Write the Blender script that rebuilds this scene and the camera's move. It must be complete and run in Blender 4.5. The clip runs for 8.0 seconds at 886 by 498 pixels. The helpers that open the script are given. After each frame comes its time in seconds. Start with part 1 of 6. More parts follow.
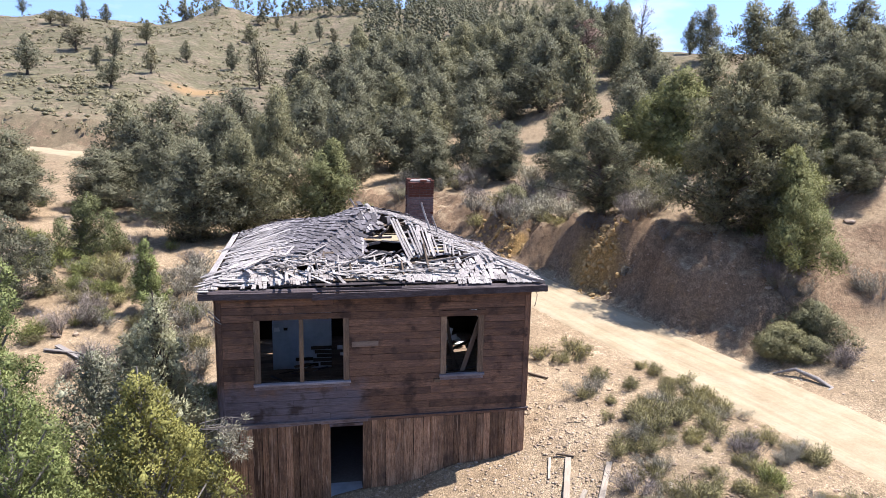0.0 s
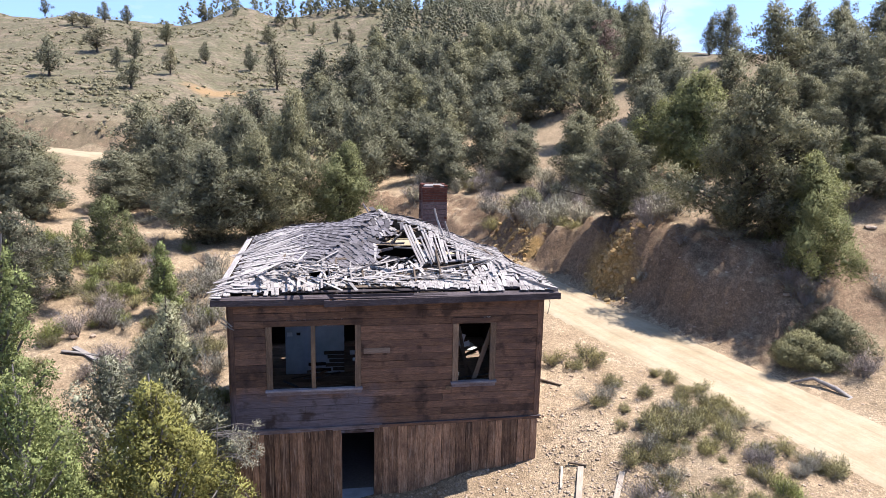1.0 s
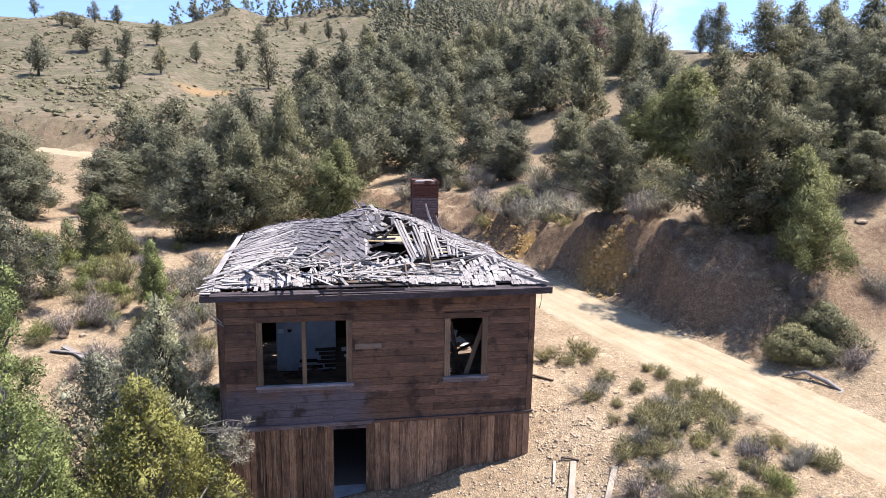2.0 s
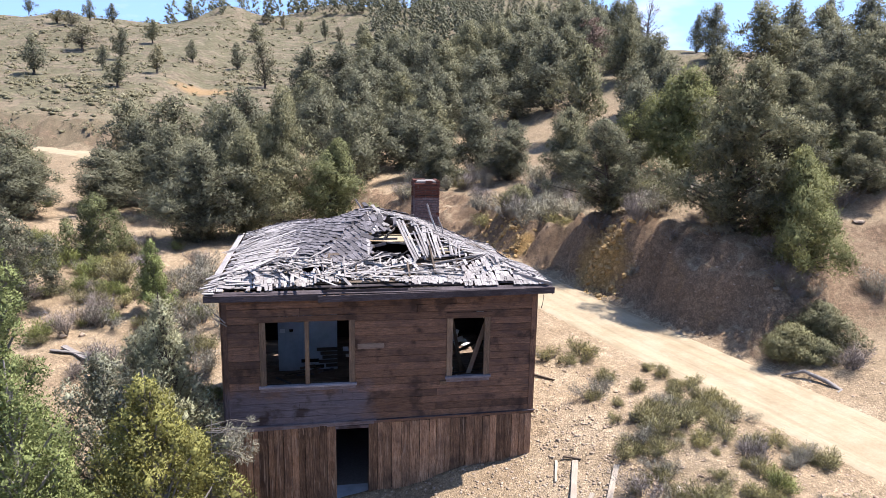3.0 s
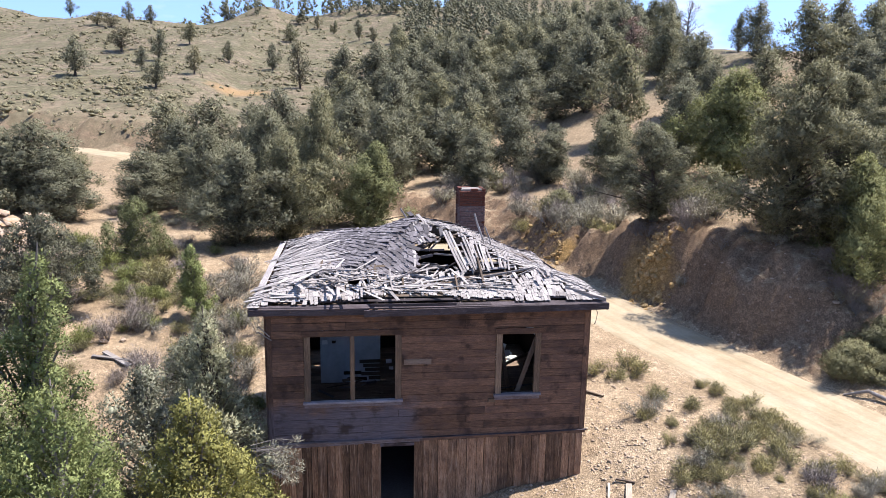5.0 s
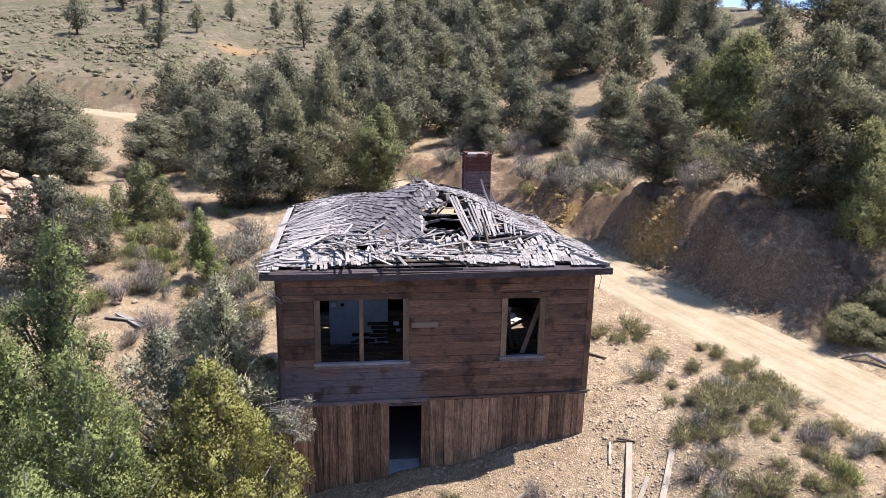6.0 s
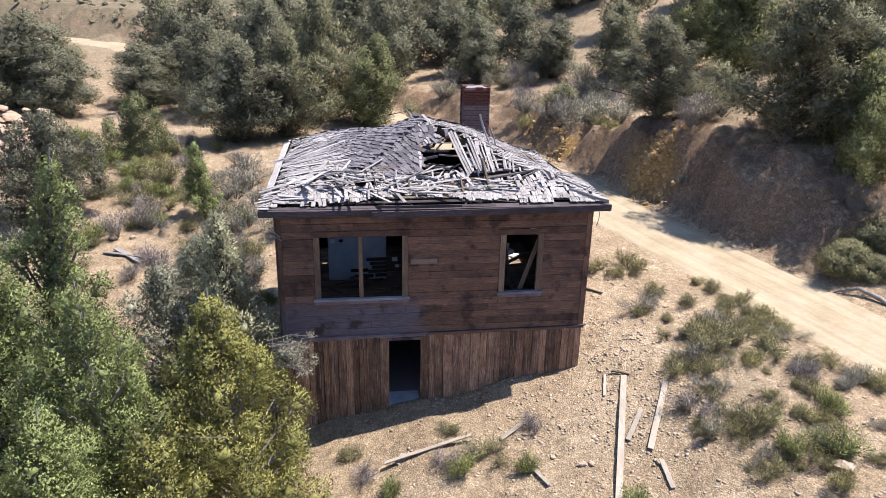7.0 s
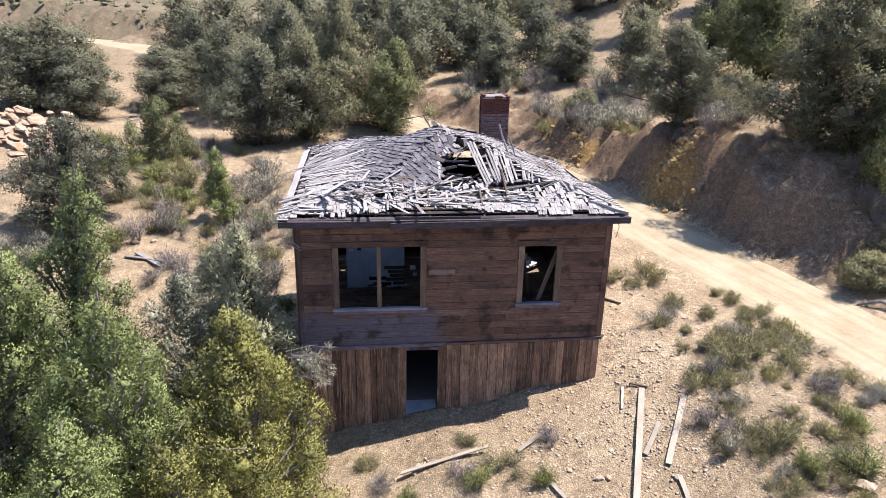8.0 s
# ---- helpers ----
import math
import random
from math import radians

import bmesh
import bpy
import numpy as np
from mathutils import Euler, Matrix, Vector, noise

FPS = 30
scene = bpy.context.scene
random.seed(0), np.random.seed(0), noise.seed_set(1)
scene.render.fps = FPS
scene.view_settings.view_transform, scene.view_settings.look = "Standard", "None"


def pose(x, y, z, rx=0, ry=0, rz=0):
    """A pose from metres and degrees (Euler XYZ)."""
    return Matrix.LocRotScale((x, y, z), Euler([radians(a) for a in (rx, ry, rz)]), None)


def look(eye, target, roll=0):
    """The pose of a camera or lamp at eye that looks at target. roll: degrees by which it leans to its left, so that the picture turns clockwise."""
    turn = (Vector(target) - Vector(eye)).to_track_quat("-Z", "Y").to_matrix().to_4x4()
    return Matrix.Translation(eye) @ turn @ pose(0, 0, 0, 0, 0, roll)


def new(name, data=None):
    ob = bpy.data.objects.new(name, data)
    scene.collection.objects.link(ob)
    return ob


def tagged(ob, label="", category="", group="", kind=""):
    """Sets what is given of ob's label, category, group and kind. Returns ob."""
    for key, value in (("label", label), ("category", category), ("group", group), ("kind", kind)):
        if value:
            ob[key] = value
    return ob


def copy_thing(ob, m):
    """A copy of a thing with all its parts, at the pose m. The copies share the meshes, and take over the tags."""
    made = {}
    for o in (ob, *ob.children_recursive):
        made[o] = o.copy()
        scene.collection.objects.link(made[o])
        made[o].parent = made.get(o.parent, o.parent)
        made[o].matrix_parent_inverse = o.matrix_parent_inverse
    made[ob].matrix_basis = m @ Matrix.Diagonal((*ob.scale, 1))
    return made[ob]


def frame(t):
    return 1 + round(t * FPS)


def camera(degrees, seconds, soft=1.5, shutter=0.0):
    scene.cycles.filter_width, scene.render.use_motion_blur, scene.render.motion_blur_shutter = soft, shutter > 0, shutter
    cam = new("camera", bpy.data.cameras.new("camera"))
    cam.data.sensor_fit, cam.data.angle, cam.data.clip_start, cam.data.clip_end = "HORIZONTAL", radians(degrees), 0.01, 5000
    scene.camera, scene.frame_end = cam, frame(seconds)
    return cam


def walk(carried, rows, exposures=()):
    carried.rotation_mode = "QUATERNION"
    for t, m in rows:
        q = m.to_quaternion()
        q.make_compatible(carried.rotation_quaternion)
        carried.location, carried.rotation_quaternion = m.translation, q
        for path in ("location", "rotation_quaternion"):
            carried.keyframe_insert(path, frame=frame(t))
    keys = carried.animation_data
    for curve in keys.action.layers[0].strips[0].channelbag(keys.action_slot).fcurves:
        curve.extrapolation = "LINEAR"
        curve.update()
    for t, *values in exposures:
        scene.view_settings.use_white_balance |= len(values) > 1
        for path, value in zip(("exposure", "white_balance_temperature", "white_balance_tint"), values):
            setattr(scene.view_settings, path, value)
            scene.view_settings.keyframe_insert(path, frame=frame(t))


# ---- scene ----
cam = camera(64.3, 8.0, soft=0.4)
METRES, EYE, TILT, LEAN, TURN = 8.0, 1.5, 0.0, 0.0, -30.5
PATH = [
    (0, (2.244, -15.831, 7.407), (2.597, -13.904, 7.004), 1.2),
    (0.5, (2.327, -15.775, 7.517), (2.635, -13.84, 7.112), 1.2),
    (1, (2.361, -15.752, 7.563), (2.667, -13.817, 7.158), 1.2),
    (1.5, (2.456, -15.706, 7.418), (2.771, -13.772, 7.014), 1.1),
    (3, (2.243, -15.731, 7.458), (2.581, -13.802, 7.051), 1.1),
    (3.5, (2.163, -15.444, 7.441), (2.506, -13.516, 7.035), 1.2),
    (4, (2.074, -15.19, 7.47), (2.418, -13.262, 7.063), 1.1),
    (4.5, (1.999, -15.048, 7.486), (2.342, -13.121, 7.079), 1.1),
    (4.7, (1.945, -15.042, 7.537), (2.227, -13.104, 7.129), 1.1),
    (5.8, (1.83, -15.228, 7.854), (2.067, -13.296, 7.397), 1.1),
    (6, (1.8, -15.278, 7.831), (2.041, -13.362, 7.309), 1.1),
    (6.5, (1.727, -15.269, 7.87), (1.969, -13.412, 7.165), 1.2),
    (7, (1.722, -15.253, 7.931), (1.972, -13.398, 7.227), 1.2),
    (7.5, (1.664, -15.203, 8.069), (1.911, -13.348, 7.364), 1.2),
    (8, (1.689, -15.161, 8.206), (1.892, -13.302, 7.497), 1.2),
]
walk(cam, [(t, look(eye, target, roll)) for t, eye, target, roll in PATH], [(0.0, 1.58, 6500, 13), (4.5, 1.57, 6500, 13), (6.0, 1.46, 6500, 13), (6.6, 1.44, 6500, 13), (7.2, 1.51, 6500, 13), (8.0, 1.57, 6500, 13)])


# ---- light ----
TO_SUN = Vector((0.47, 0.08, 1.0)).normalized()
sun = new("sun", bpy.data.lights.new("sun", "SUN"))
sun.data.energy, sun.data.angle, sun.data.color = 3.9, radians(0.53), (1.0, 0.965, 0.92)
sun.matrix_basis = look((0, 0, 60), tuple(Vector((0, 0, 60)) - TO_SUN))

world = bpy.data.worlds.new("sky")
scene.world = world
world.use_nodes = True
wn, wl = world.node_tree.nodes, world.node_tree.links
sky = wn.new("ShaderNodeTexSky")
sky.sky_type, sky.sun_disc = "NISHITA", False
sky.sun_elevation, sky.sun_rotation = math.asin(TO_SUN.z), math.atan2(TO_SUN.x, TO_SUN.y)
sky.altitude, sky.dust_density, sky.ozone_density = 2000, 0.1, 2.2
w_co = wn.new("ShaderNodeTexCoord")
w_map = wn.new("ShaderNodeMapping")
w_map.inputs["Scale"].default_value = (1.0, 1.0, 3.2)
w_map.inputs["Location"].default_value = (0.35, 0.1, 0.0)
w_noise = wn.new("ShaderNodeTexNoise")
w_noise.inputs["Scale"].default_value, w_noise.inputs["Detail"].default_value, w_noise.inputs["Roughness"].default_value = 3.1, 8, 0.55
w_ramp = wn.new("ShaderNodeValToRGB")
w_ramp.color_ramp.elements[0].position, w_ramp.color_ramp.elements[1].position = 0.55, 0.70
w_mix = wn.new("ShaderNodeMixRGB")
w_mix.inputs["Color2"].default_value = (3.0, 3.2, 3.6, 1)
# thin mountain air: the deep blue of the upper sky reaches far down
w_up = wn.new("ShaderNodeVectorMath")
w_up.inputs[1].default_value = (0.0, 0.0, 0.21)
wl.new(w_co.outputs["Generated"], w_up.inputs[0])
wl.new(w_up.outputs["Vector"], sky.inputs["Vector"])
wl.new(w_co.outputs["Generated"], w_map.inputs["Vector"])
wl.new(w_map.outputs["Vector"], w_noise.inputs["Vector"])
wl.new(w_noise.outputs["Fac"], w_ramp.inputs["Fac"])
wl.new(w_ramp.outputs["Color"], w_mix.inputs["Fac"])
wl.new(sky.outputs["Color"], w_mix.inputs["Color1"])
wl.new(w_mix.outputs["Color"], wn["Background"].inputs["Color"])
wn["Background"].inputs["Strength"].default_value = 0.13


# ---- materials ----
class Nodes:
    """A short way to write a node material."""

    def __init__(self, name, rough=0.9, spec=0.2):
        self.m = bpy.data.materials.new(name)
        self.m.use_nodes = True
        self.n, self.l = self.m.node_tree.nodes, self.m.node_tree.links
        self.b = self.n["Principled BSDF"]
        self.b.inputs["Roughness"].default_value = rough
        self.b.inputs["Specular IOR Level"].default_value = spec

    def put(self, value, socket):
        if isinstance(value, (int, float)):
            socket.default_value = value
        elif isinstance(value, tuple):
            socket.default_value = (*value, 1) if socket.type == "RGBA" and len(value) == 3 else value
        else:
            self.l.new(value, socket)

    def coord(self, scale=(1, 1, 1), shift=True):
        """Object coordinates, scaled; each object takes its own stretch of the pattern."""
        m = self.n.new("ShaderNodeMapping")
        m.inputs["Scale"].default_value = scale
        self.l.new(self.n.new("ShaderNodeTexCoord").outputs["Object"], m.inputs["Vector"])
        if not shift:
            return m.outputs["Vector"]
        a = self.n.new("ShaderNodeVectorMath")
        a.operation = "MULTIPLY_ADD"
        a.inputs[1].default_value = (37.0, 53.0, 71.0)
        self.l.new(self.n.new("ShaderNodeObjectInfo").outputs["Random"], a.inputs[0])
        self.l.new(m.outputs["Vector"], a.inputs[2])
        return a.outputs["Vector"]

    def noise(self, vec, scale, detail=4, rough=0.6, distort=0.0):
        t = self.n.new("ShaderNodeTexNoise")
        t.inputs["Scale"].default_value, t.inputs["Detail"].default_value = scale, detail
        t.inputs["Roughness"].default_value, t.inputs["Distortion"].default_value = rough, distort
        self.l.new(vec, t.inputs["Vector"])
        return t.outputs["Fac"]

    def cells(self, vec, scale, out="Distance", feature="F1"):
        t = self.n.new("ShaderNodeTexVoronoi")
        t.feature = feature
        t.inputs["Scale"].default_value = scale
        self.l.new(vec, t.inputs["Vector"])
        return t.outputs[out]

    def ramp(self, fac, *stops):
        r = self.n.new("ShaderNodeValToRGB")
        e = r.color_ramp.elements
        while len(e) < len(stops):
            e.new(0.5)
        for k, (at, c) in enumerate(stops):
            e[k].position = at
            e[k].color = (c, c, c, 1) if isinstance(c, (int, float)) else (*c, 1)
        self.put(fac, r.inputs["Fac"])
        return r.outputs["Color"]

    def mix(self, fac, a, b, kind="MIX"):
        x = self.n.new("ShaderNodeMixRGB")
        x.blend_type = kind
        self.put(fac, x.inputs["Fac"]), self.put(a, x.inputs["Color1"]), self.put(b, x.inputs["Color2"])
        return x.outputs["Color"]

    def maths(self, op, a, b=0.0):
        x = self.n.new("ShaderNodeMath")
        x.operation = op
        self.put(a, x.inputs[0]), self.put(b, x.inputs[1])
        return x.outputs["Value"]

    def axis(self, k, vec):
        s = self.n.new("ShaderNodeSeparateXYZ")
        self.l.new(vec, s.inputs["Vector"])
        return s.outputs[k]

    def random(self):
        return self.n.new("ShaderNodeObjectInfo").outputs["Random"]

    def island(self):
        return self.n.new("ShaderNodeNewGeometry").outputs["Random Per Island"]

    def bump(self, height, strength, distance):
        x = self.n.new("ShaderNodeBump")
        x.inputs["Strength"].default_value, x.inputs["Distance"].default_value = strength, distance
        self.put(height, x.inputs["Height"])
        self.l.new(x.outputs["Normal"], self.b.inputs["Normal"])
        return self

    def color(self, c):
        self.put(c, self.b.inputs["Base Color"])
        return self


def wood(name, dark, mid, light, patch=None, streak=0.5, lots=False, rough=0.85, grain_scale=1.0, weather=False, worn=None):
    """Weathered boards: grain along local x, stains at a larger scale, each piece its own tone."""
    k = Nodes(name, rough, 0.25)
    grain = k.noise(k.coord((1.4 * grain_scale, 26 * grain_scale, 26 * grain_scale)), 2.2, 7, 0.7, 0.5)
    fine = k.noise(k.coord((4, 110, 110)), 2.0, 3, 0.6)
    c = k.ramp(grain, (0.34, dark), (0.5, mid), (0.66, light))
    c = k.mix(0.4, c, k.ramp(fine, (0.4, dark), (0.6, light)))
    stain = k.noise(k.coord((1, 1.6, 1.6)), 1.3, 6, 0.7)
    c = k.mix(k.ramp(stain, (0.45, 0.0), (0.66, 0.85)), c, patch or dark)
    tone = k.ramp(k.island() if lots else k.random(), (0.0, 0.45), (0.5, 0.95), (1.0, 1.45))
    c = k.mix(streak, c, k.mix(1.0, c, tone, "MULTIPLY"))
    if worn:
        # pale splintered streaks along the grain, and black knots
        split = k.noise(k.coord((0.7, 16, 16)), 1.6, 5, 0.6, 0.8)
        c = k.mix(k.ramp(split, (0.58, 0.0), (0.68, 0.75)), c, worn)
        c = k.mix(k.ramp(split, (0.30, 0.85), (0.40, 0.0)), c, dark)
    if weather:
        # rain has greyed the boards under the wide window and dripped dark stains
        place = k.n.new("ShaderNodeNewGeometry").outputs["Position"]
        wear = k.noise(place, 1.1, 5, 0.6)
        low = k.maths("ADD", k.maths("MULTIPLY", k.axis(2, place), -1.6), k.maths("MULTIPLY_ADD", wear, 2.2))
        low.node.inputs[1].links[0].from_node.inputs[2].default_value = 0.5
        side = k.maths("ADD", k.maths("MULTIPLY", k.axis(0, place), -1.0), k.maths("MULTIPLY", wear, 3.0))
        zone = k.maths("MULTIPLY", k.ramp(low, (0.0, 0.0), (0.55, 1.0)), k.ramp(k.maths("ADD", side, 2.2), (0.0, 0.0), (1.0, 1.0)))
        c = k.mix(k.maths("MULTIPLY", zone, 0.85), c, k.ramp(grain, (0.35, (0.062, 0.053, 0.064)), (0.65, (0.140, 0.124, 0.146))))
        drip = k.ramp(k.noise(place, 1.9, 4, 0.6), (0.54, 0.0), (0.66, 0.8))
        c = k.mix(drip, c, (0.030, 0.018, 0.014))
    k.color(c)
    k.bump(k.mix(0.5, grain, fine), 0.8, 0.008)
    return k.m


SIDING = wood("dark_brown_siding", (0.050, 0.027, 0.019), (0.134, 0.071, 0.044), (0.250, 0.142, 0.092), (0.074, 0.044, 0.036), 0.6, weather=True)
# near-black: the shade of seams and openings is put into this colour
CORE = wood("shade_dark_core", (0.014, 0.009, 0.007), (0.026, 0.017, 0.013), (0.04, 0.027, 0.02))
SIDING_GREY = wood("grey_weathered_siding", (0.086, 0.064, 0.071), (0.159, 0.129, 0.144), (0.245, 0.208, 0.216), (0.064, 0.043, 0.036), 0.6)
PALE_BOARD = wood("pale_brown_board", (0.10, 0.068, 0.05), (0.150, 0.108, 0.083), (0.20, 0.152, 0.124))
PLANK = wood("red_brown_plank", (0.060, 0.029, 0.016), (0.210, 0.106, 0.058), (0.480, 0.300, 0.190), (0.085, 0.049, 0.034), 0.9, grain_scale=0.7, worn=(0.34, 0.235, 0.165))
CASING = wood("window_casing_wood", (0.075, 0.046, 0.028), (0.165, 0.105, 0.066), (0.290, 0.200, 0.135), (0.100, 0.070, 0.055))
SILL = wood("grey_sill_wood", (0.12, 0.108, 0.12), (0.235, 0.212, 0.235), (0.36, 0.335, 0.36), (0.15, 0.125, 0.135))
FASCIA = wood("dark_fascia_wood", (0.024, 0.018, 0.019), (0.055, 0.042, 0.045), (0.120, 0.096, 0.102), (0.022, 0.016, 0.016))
BLEACHED = wood("bleached_shingle", (0.13, 0.112, 0.108), (0.305, 0.276, 0.264), (0.46, 0.425, 0.405), (0.19, 0.165, 0.157), 0.5)
BLEACHED_LOT = wood("bleached_shingle_joined", (0.13, 0.112, 0.108), (0.305, 0.276, 0.264), (0.46, 0.425, 0.405), (0.19, 0.165, 0.157), 0.5, True)
GREYED = wood("greyed_shingle", (0.055, 0.048, 0.053), (0.130, 0.117, 0.126), (0.215, 0.196, 0.206), (0.080, 0.070, 0.075), 0.9)
GREYED_LOT = wood("greyed_shingle_joined", (0.055, 0.048, 0.053), (0.130, 0.117, 0.126), (0.215, 0.196, 0.206), (0.080, 0.070, 0.075), 0.9, True)
RAFTER = wood("dark_rafter_wood", (0.05, 0.035, 0.025), (0.10, 0.072, 0.052), (0.16, 0.12, 0.09))
INNER = wood("indoor_board", (0.117, 0.078, 0.058), (0.234, 0.167, 0.117), (0.390, 0.292, 0.214))
LUMBER = wood("silver_lumber", (0.230, 0.186, 0.141), (0.333, 0.282, 0.224), (0.422, 0.371, 0.307), (0.269, 0.218, 0.173))
BARK = wood("bark", (0.04, 0.03, 0.025), (0.09, 0.07, 0.06), (0.17, 0.14, 0.12))
DEADWOOD = wood("grey_deadwood", (0.120, 0.105, 0.098), (0.210, 0.188, 0.173), (0.315, 0.285, 0.262))


def make_ground():
    k = Nodes("dry_gravelly_earth", 0.95, 0.1)
    v = k.coord(shift=False)
    broad, mid, fine = k.noise(v, 0.07, 4), k.noise(v, 0.6, 5, 0.65), k.noise(v, 7.0, 6, 0.7)
    c = k.ramp(mid, (0.3, (0.203, 0.143, 0.091)), (0.5, (0.267, 0.196, 0.127)), (0.72, (0.337, 0.259, 0.176)))
    c = k.mix(k.ramp(broad, (0.42, 0.0), (0.62, 0.55)), c, (0.19, 0.145, 0.095))
    # steep faces are freshly broken: rust brown, with ochre veins
    face = k.n.new("ShaderNodeNewGeometry").outputs["True Normal"]
    steep = k.ramp(k.axis(2, face), (0.74, 1.0), (0.93, 0.0))
    vein = k.mix(k.ramp(k.noise(v, 0.42, 4, 0.6), (0.64, 0.0), (0.74, 0.8)), (0.165, 0.108, 0.070), (0.235, 0.140, 0.062))
    c = k.mix(k.maths("MULTIPLY", steep, 0.85), c, vein)
    # two ochre seams in the cut
    for seam, size in (((13.6, 11.2, 1.2), 1.7), ((11.6, 16.0, 1.0), 0.9)):
        d = k.n.new("ShaderNodeVectorMath")
        d.operation = "DISTANCE"
        k.l.new(v, d.inputs[0])
        d.inputs[1].default_value = seam
        worn = k.maths("ADD", k.maths("DIVIDE", d.outputs["Value"], size), k.maths("MULTIPLY", k.noise(v, 1.3, 5, 0.7), 1.0))
        c = k.mix(k.ramp(k.maths("MULTIPLY", worn, 0.5), (0.5, 0.8), (0.72, 0.0)), c, (0.30, 0.185, 0.068))
    grit = k.cells(v, 34.0, "Color")
    c = k.mix(0.5, c, k.mix(1.0, c, k.ramp(grit, (0.1, 0.25), (0.6, 1.1), (0.95, 2.2)), "MULTIPLY"))
    chips = k.cells(v, 6.5, "Color")
    c = k.mix(k.ramp(k.noise(v, 0.8, 3), (0.4, 0.1), (0.65, 0.5)), c, k.mix(1.0, c, k.ramp(chips, (0.15, 0.5), (0.6, 1.05), (0.95, 1.7)), "MULTIPLY"))
    c = k.mix(0.5, c, k.mix(1.0, c, k.ramp(fine, (0.3, 0.5), (0.7, 1.35)), "MULTIPLY"))
    # low dry growth on the far slopes
    far = k.maths("MULTIPLY_ADD", k.axis(1, v), 0.05)
    far.node.inputs[2].default_value = -1.9
    far = k.maths("MINIMUM", k.maths("MAXIMUM", far, 0.0), 1.0)
    c = k.mix(k.maths("MULTIPLY", far, 0.85), c, k.mix(k.ramp(k.noise(v, 0.22, 7, 0.72), (0.36, 0.0), (0.64, 1.0)), (0.090, 0.076, 0.052), (0.168, 0.138, 0.100)))
    tufts = k.maths("MULTIPLY", k.ramp(k.noise(v, 0.35, 6, 0.7), (0.44, 0.0), (0.53, 0.85)), far)
    c = k.mix(tufts, c, (0.104, 0.096, 0.058))
    c = k.mix(k.maths("MULTIPLY", far, 0.8), c, k.mix(1.0, c, k.ramp(k.noise(v, 1.5, 7, 0.78), (0.38, 0.5), (0.5, 1.0), (0.62, 1.4)), "MULTIPLY"))
    ochre = k.n.new("ShaderNodeVectorMath")
    ochre.operation = "DISTANCE"
    k.l.new(v, ochre.inputs[0])
    ochre.inputs[1].default_value = (-11.4, 73.2, 8.1)
    c = k.mix(k.ramp(k.maths("ADD", k.maths("MULTIPLY", ochre.outputs["Value"], 0.12), k.maths("MULTIPLY", k.noise(v, 0.8, 4), 0.5)), (0.5, 0.75), (0.75, 0.0)), c, (0.27, 0.172, 0.085))
    k.color(c)
    k.bump(k.mix(0.5, k.cells(v, 30.0), k.mix(0.5, fine, k.cells(v, 9.0))), 0.9, 0.04)
    return k.m


def make_road():
    k = Nodes("pale_dirt_road_surface", 0.95, 0.1)
    v = k.coord(shift=False)
    mid, fine = k.noise(v, 0.9, 5, 0.65), k.noise(v, 9.0, 6, 0.7)
    c = k.ramp(mid, (0.3, (0.265, 0.206, 0.134)), (0.5, (0.31, 0.248, 0.168)), (0.72, (0.352, 0.290, 0.208)))
    c = k.mix(0.4, c, k.mix(1.0, c, k.ramp(fine, (0.3, 0.75), (0.7, 1.15)), "MULTIPLY"))
    # wheels have drawn streaks along the road
    run = k.n.new("ShaderNodeAttribute")
    run.attribute_name = "course"
    streak = k.noise(run.outputs["Vector"], 1.0, 5, 0.65, 0.3)
    c = k.mix(0.45, c, k.mix(1.0, c, k.ramp(streak, (0.36, (0.72, 0.70, 0.67)), (0.5, (1.0, 0.99, 0.96)), (0.64, (1.16, 1.16, 1.12))), "MULTIPLY"))
    k.color(c)
    k.bump(k.mix(0.5, streak, fine), 0.6, 0.05)
    return k.m


def make_stone(name, a, b, c, scale=6.0, rough=0.85):
    k = Nodes(name, rough, 0.25)
    v = k.coord()
    n = k.noise(v, scale, 6, 0.7)
    col = k.ramp(n, (0.3, a), (0.5, b), (0.7, c))
    col = k.mix(0.6, col, k.mix(1.0, col, k.ramp(k.island(), (0.0, 0.6), (1.0, 1.35)), "MULTIPLY"))
    k.color(col)
    k.bump(n, 0.6, 0.02)
    return k.m


def make_leaf(name, a, b, c, glow=0.45):
    """Foliage: each sprig its own green, and light passes through in part."""
    k = Nodes(name, 0.75, 0.2)
    pick = k.maths("ADD", k.maths("MULTIPLY", k.island(), 0.4), 0.3)
    col = k.ramp(pick, (0.0, a), (0.5, b), (1.0, c))
    col = k.mix(0.6, col, k.mix(1.0, col, k.ramp(k.random(), (0.0, (0.72, 0.74, 0.80)), (0.5, (1, 1, 1)), (1.0, (1.25, 1.2, 0.98))), "MULTIPLY"))
    # uneven tone by tufts: lit tips and shaded insides put into the colour
    tuft = k.noise(k.coord(), 2.6, 4, 0.6)
    col = k.mix(0.8, col, k.mix(1.0, col, k.ramp(tuft, (0.36, 0.52), (0.64, 1.5)), "MULTIPLY"))
    k.color(col)
    t = k.n.new("ShaderNodeBsdfTranslucent")
    k.l.new(col, t.inputs["Color"])
    x = k.n.new("ShaderNodeMixShader")
    x.inputs["Fac"].default_value = glow
    k.l.new(k.b.outputs["BSDF"], x.inputs[1]), k.l.new(t.outputs["BSDF"], x.inputs[2])
    k.l.new(x.outputs["Shader"], k.n["Material Output"].inputs["Surface"])
    return k.m


